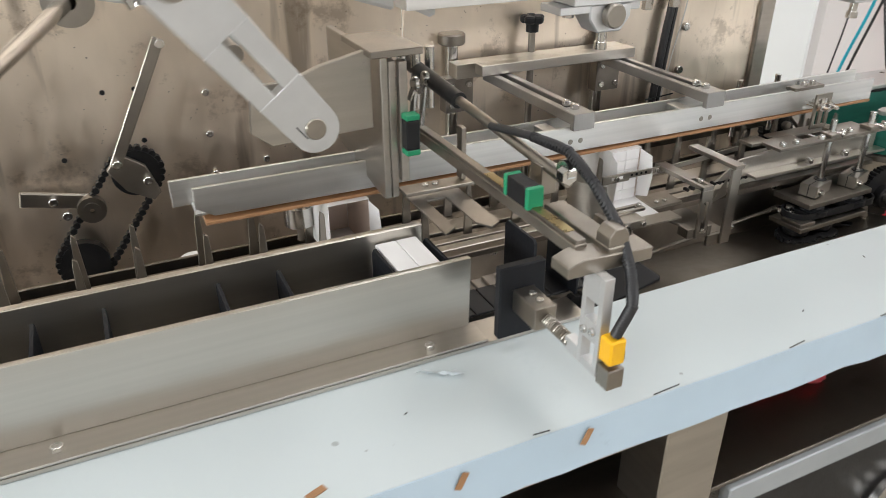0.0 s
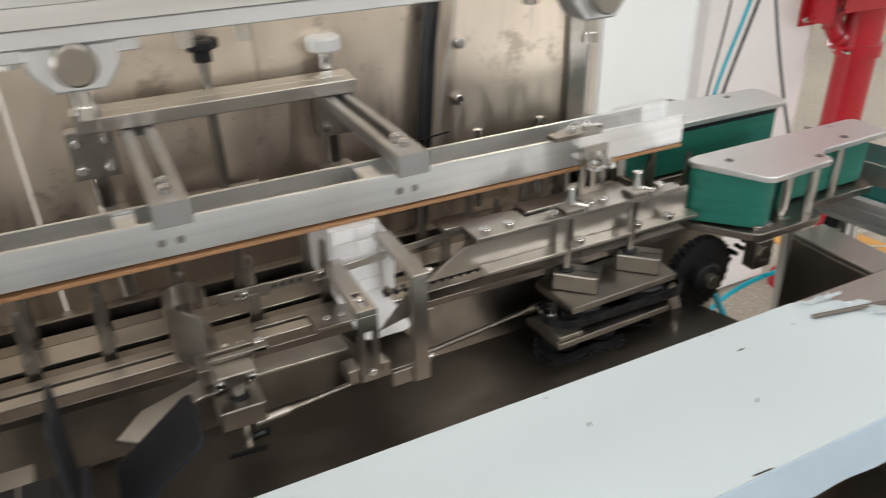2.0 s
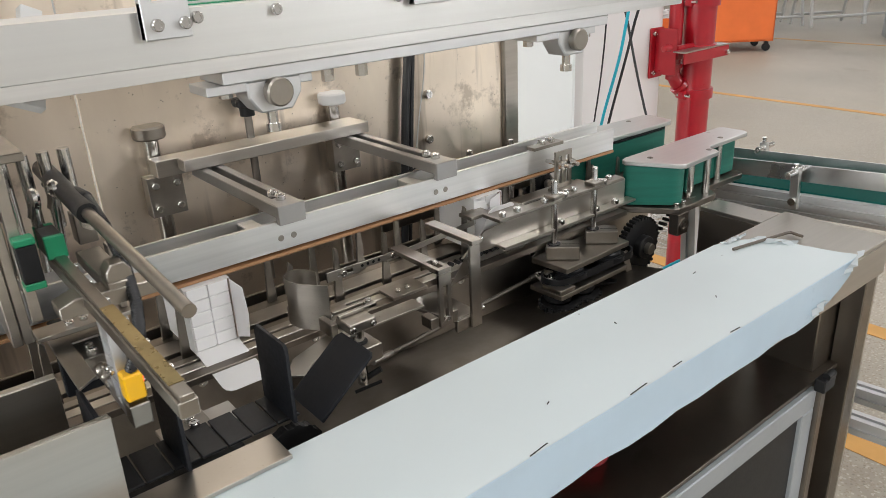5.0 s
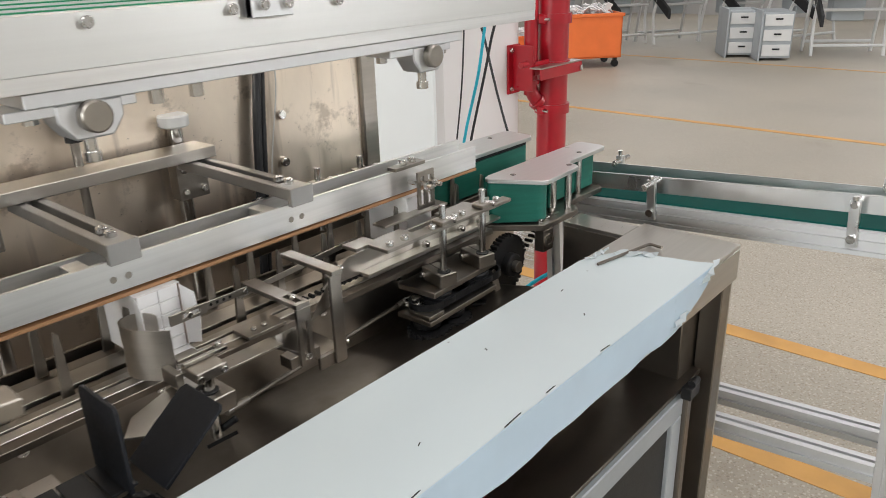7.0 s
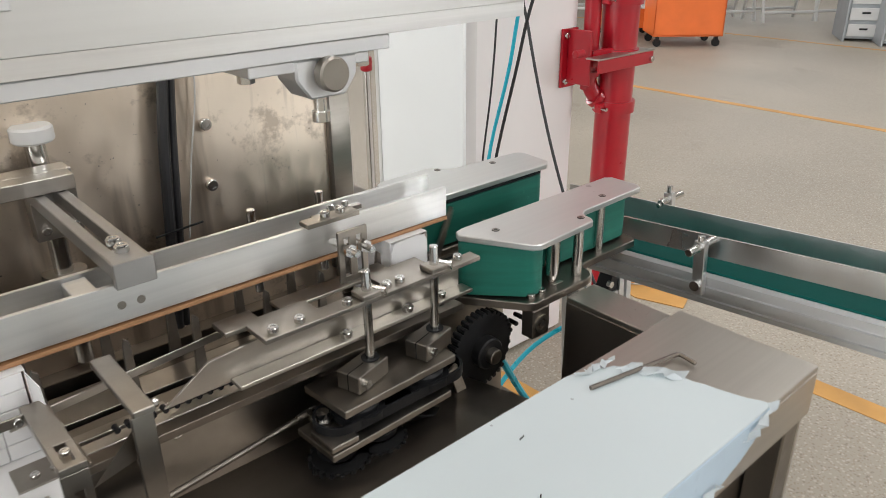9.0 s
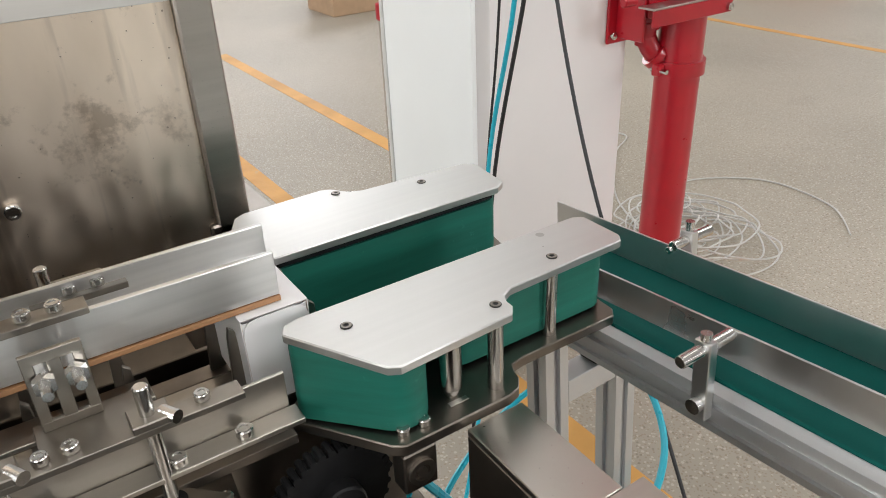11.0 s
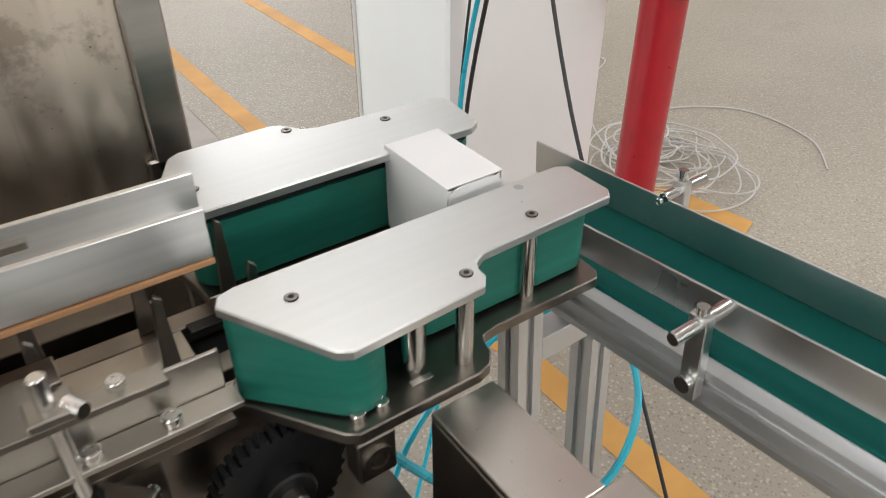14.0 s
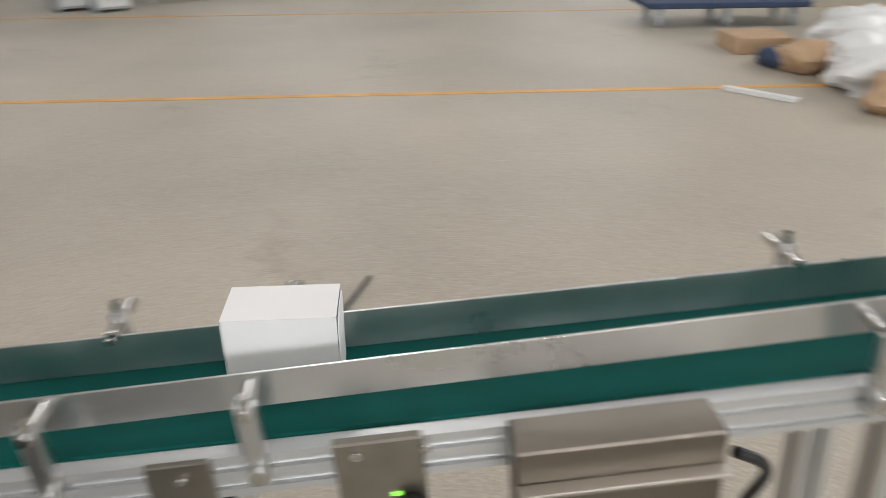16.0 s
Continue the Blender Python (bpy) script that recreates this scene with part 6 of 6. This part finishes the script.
def tucker(s, at):
    """A slotted plate on two rods; s is 1 in front of the chain and -1 behind it."""
    tp = thing("tucker_plate", "slotted steel tucker plate riding on two rods", "tucker", at, group="tucker plates")
    outline = [(-0.140, -0.012), (0.175, -0.012), (0.175, 0.008), (0.11, 0.008), (0.11, 0.045), (0.03, 0.045), (0.03, 0.012), (-0.06, 0.012), (-0.06, 0.040), (-0.12, 0.040), (-0.12, 0.062), (-0.165, 0.062), (-0.165, 0.030), (-0.140, 0.030)]
    part("plate", slab([(x, s * y) for x, y in outline], 0.0, 0.006, "z", 0.0006), MACH, tp, local=True)
    for x in (0.0, 0.1046):
        part("guide_rod", rod((x, 0, -0.081), (x, 0, 0.0385), 0.0058, 18, bevel=0.001), CHROME, tp, local=True)
        cl = part("rod_clamp", bx(x - 0.014, x + 0.016, min(-0.013 * s, 0.012 * s), max(-0.013 * s, 0.012 * s), 0.0062, 0.013, 0.001), MACH, tp, local=True)
        part("clamp_bolt", rod((x + 0.018, -0.014 * s, 0.010), (x + 0.010, 0.0, 0.010), 0.0055, 10), CHROME, cl, local=True)
    for x, y in ((-0.125, -0.002), (-0.092, -0.002), (0.03, 0.0), (0.05, 0.0), (0.145, 0.0), (-0.03, -0.004)):
        ob = new("bolt", HEAD5)
        ob.parent, ob.location = tp, (x, s * y, 0.006)
    return tp


tucker_front = tucker(1, (0.520, -0.075, 0.912))
tucker_rear = tucker(-1, (0.492, 0.13, 0.939))
REAR_CRANK = (0.4675, 0.130)


def motions():
    stroke = [(0, 0), (0.60, 0), (0.8, 0.05), (1.0, 0.13), (1.2, 0.215), (1.5, 0.275), (1.75, 0.29), (2.0, 0.27), (2.6, 0.05), (2.85, 0), (3, 0)]
    key_times = TIMES
    h0 = Vector(head.location)
    walk(head, [(t, pose(h0.x, h0.y + along(t % 3.0, stroke), h0.z)) for t in key_times])
    # cartons
    ax = [(t, 0.2135 + index(t)) for t in key_times if t <= 11.3] + [(12.3, 0.93), (12.6, 0.963), (14.2, 0.964), (14.5, 0.995), (14.7, 1.05), (14.9, 1.110), (15.1, 1.130), (15.5, 1.158), (16, 1.172)]
    ay = [(0, 0.04), (14.75, 0.04), (14.9, 0.015), (15.0, -0.02), (15.1, -0.09), (15.5, -0.395), (15.8, -0.632), (16, -0.793)]
    az = [(0, 0.842), (14.7, 0.842), (14.9, 0.812), (15.0, 0.810), (15.1, 0.810), (15.5, 0.826), (15.8, 0.840), (16, 0.849)]
    walk(carton_a, [(t, pose(along(t, ax), along(t, ay), along(t, az))) for t in key_times])
    walk(stack_a, [(t, pose(along(t, ax), along(t, ay) - 0.008 + 0.006 * along(t, [(2.5, 0), (4, 1)]), along(t, az) + 0.0012)) for t in key_times])
    bxs_ = [(t, -0.2865 + index(t)) for t in key_times]
    walk(carton_b, [(t, pose(along(t, bxs_), 0.04, 0.842)) for t in key_times])
    in_y = [(0, -0.198), (0.70, -0.198), (0.85, -0.17), (1.2, 0.0), (1.5, 0.032), (16, 0.032)]
    in_z = [(0, 0.846), (0.9, 0.846), (1.2, 0.844), (16, 0.8432)]
    walk(stack_b, [(t, pose(-0.2865 + product_index(t) if t < 0.7 else along(t, bxs_), along(t, in_y), along(t, in_z))) for t in key_times])
    # tuck flap: hangs, lies flat, then closes over the end as the carton passes the guides
    swing = [(-0.40, 16), (-0.10, 12), (0.0, 10), (0.08, 4), (0.16, 3), (0.245, 3), (0.30, -10), (0.36, -45), (0.43, -75), (0.50, -89.5), (2, -89.5)]
    fold = [(-0.40, 74), (0.10, 76), (0.245, 80), (0.30, 110), (0.36, 155), (0.42, 179.4), (2, 179.4)]
    for f, s, xs in ((flap_a, side_a, ax), (flap_b, side_b, bxs_)):
        walk(f, [(t, pose(0, -CL / 2, 0.0005, along(along(t, xs) + CW / 2, swing))) for t in key_times])
        for side, flap in zip((-1, 1), s):
            walk(flap, [(t, pose(side * CW / 2, -CL / 2 + 0.0015 + 0.0006 * side, 0, 0, 0, -side * along(along(t, xs) + CW / 2, fold))) for t in key_times])
    # chain lugs run to the end wheel, tip over it and go down
    for ob, x0, y in lugs:
        rows = []
        for t in key_times:
            x = x0 + index(t)
            over = max(0.0, x - 0.76)
            a = min(over / 0.04, math.pi)
            rows.append((t, pose(min(x, 0.76) + 0.04 * math.sin(a), y, 0.83 - 0.04 * (1 - math.cos(a)), 0, math.degrees(a), 0)))
        walk(ob, rows)
    for ob, x0 in paddles:
        rows = []
        for t in key_times:
            x = x0 + product_index(t)
            over = max(0.0, x + 0.124)
            a = min(over / 0.080, 3.0)
            rows.append((t, pose(min(x, -0.124) + 0.042 * math.sin(a), -0.195, 0.796 + 0.042 * math.cos(a), 0, math.degrees(a), 0)))
        walk(ob, rows)
    # tucker: both cranks turn once in three seconds and carry the plate round
    for t_rows in (key_times,):
        for b, (cx, cy) in zip(blocks, CRANK):
            walk(b, [(t, pose(cx, cy, 0.8080, 0, 0, 75.9 - 120 * (t - 2.5))) for t in t_rows])
        for ob, (cx, cy), s, z in ((tucker_front, CRANK[0], 1, 0.912), (tucker_rear, REAR_CRANK, -1, 0.939)):
            walk(ob, [(t, pose(cx + ORBIT * math.cos(radians(75.9 - 120 * (t - 2.5))), cy + s * ORBIT * math.sin(radians(75.9 - 120 * (t - 2.5))), z)) for t in t_rows])
    swing_arm = [(0, 128), (0.25, 153), (0.5, 173), (0.75, 186), (1.0, 194), (1.5, 200), (2.2, 185), (3.0, 128), (3.5, 173), (4.0, 194), (4.5, 200), (5.2, 185), (6.0, 128), (6.5, 173), (7.0, 194), (7.5, 200), (8.2, 185), (9.0, 128), (9.5, 173), (10, 194), (10.5, 200), (11.2, 185), (12.0, 128), (12.5, 173), (13, 194), (13.5, 200), (14.2, 185), (15, 128), (16, 194)]
    walk(arm, [(t, pose(*ARM_AT, 0, -along(t, swing_arm), 0)) for t in key_times])
    walk(arm2, [(t, pose(-0.53, 0.06, 1.17, 0, -(along(t, swing_arm) - 10), 0)) for t in key_times])


motions()
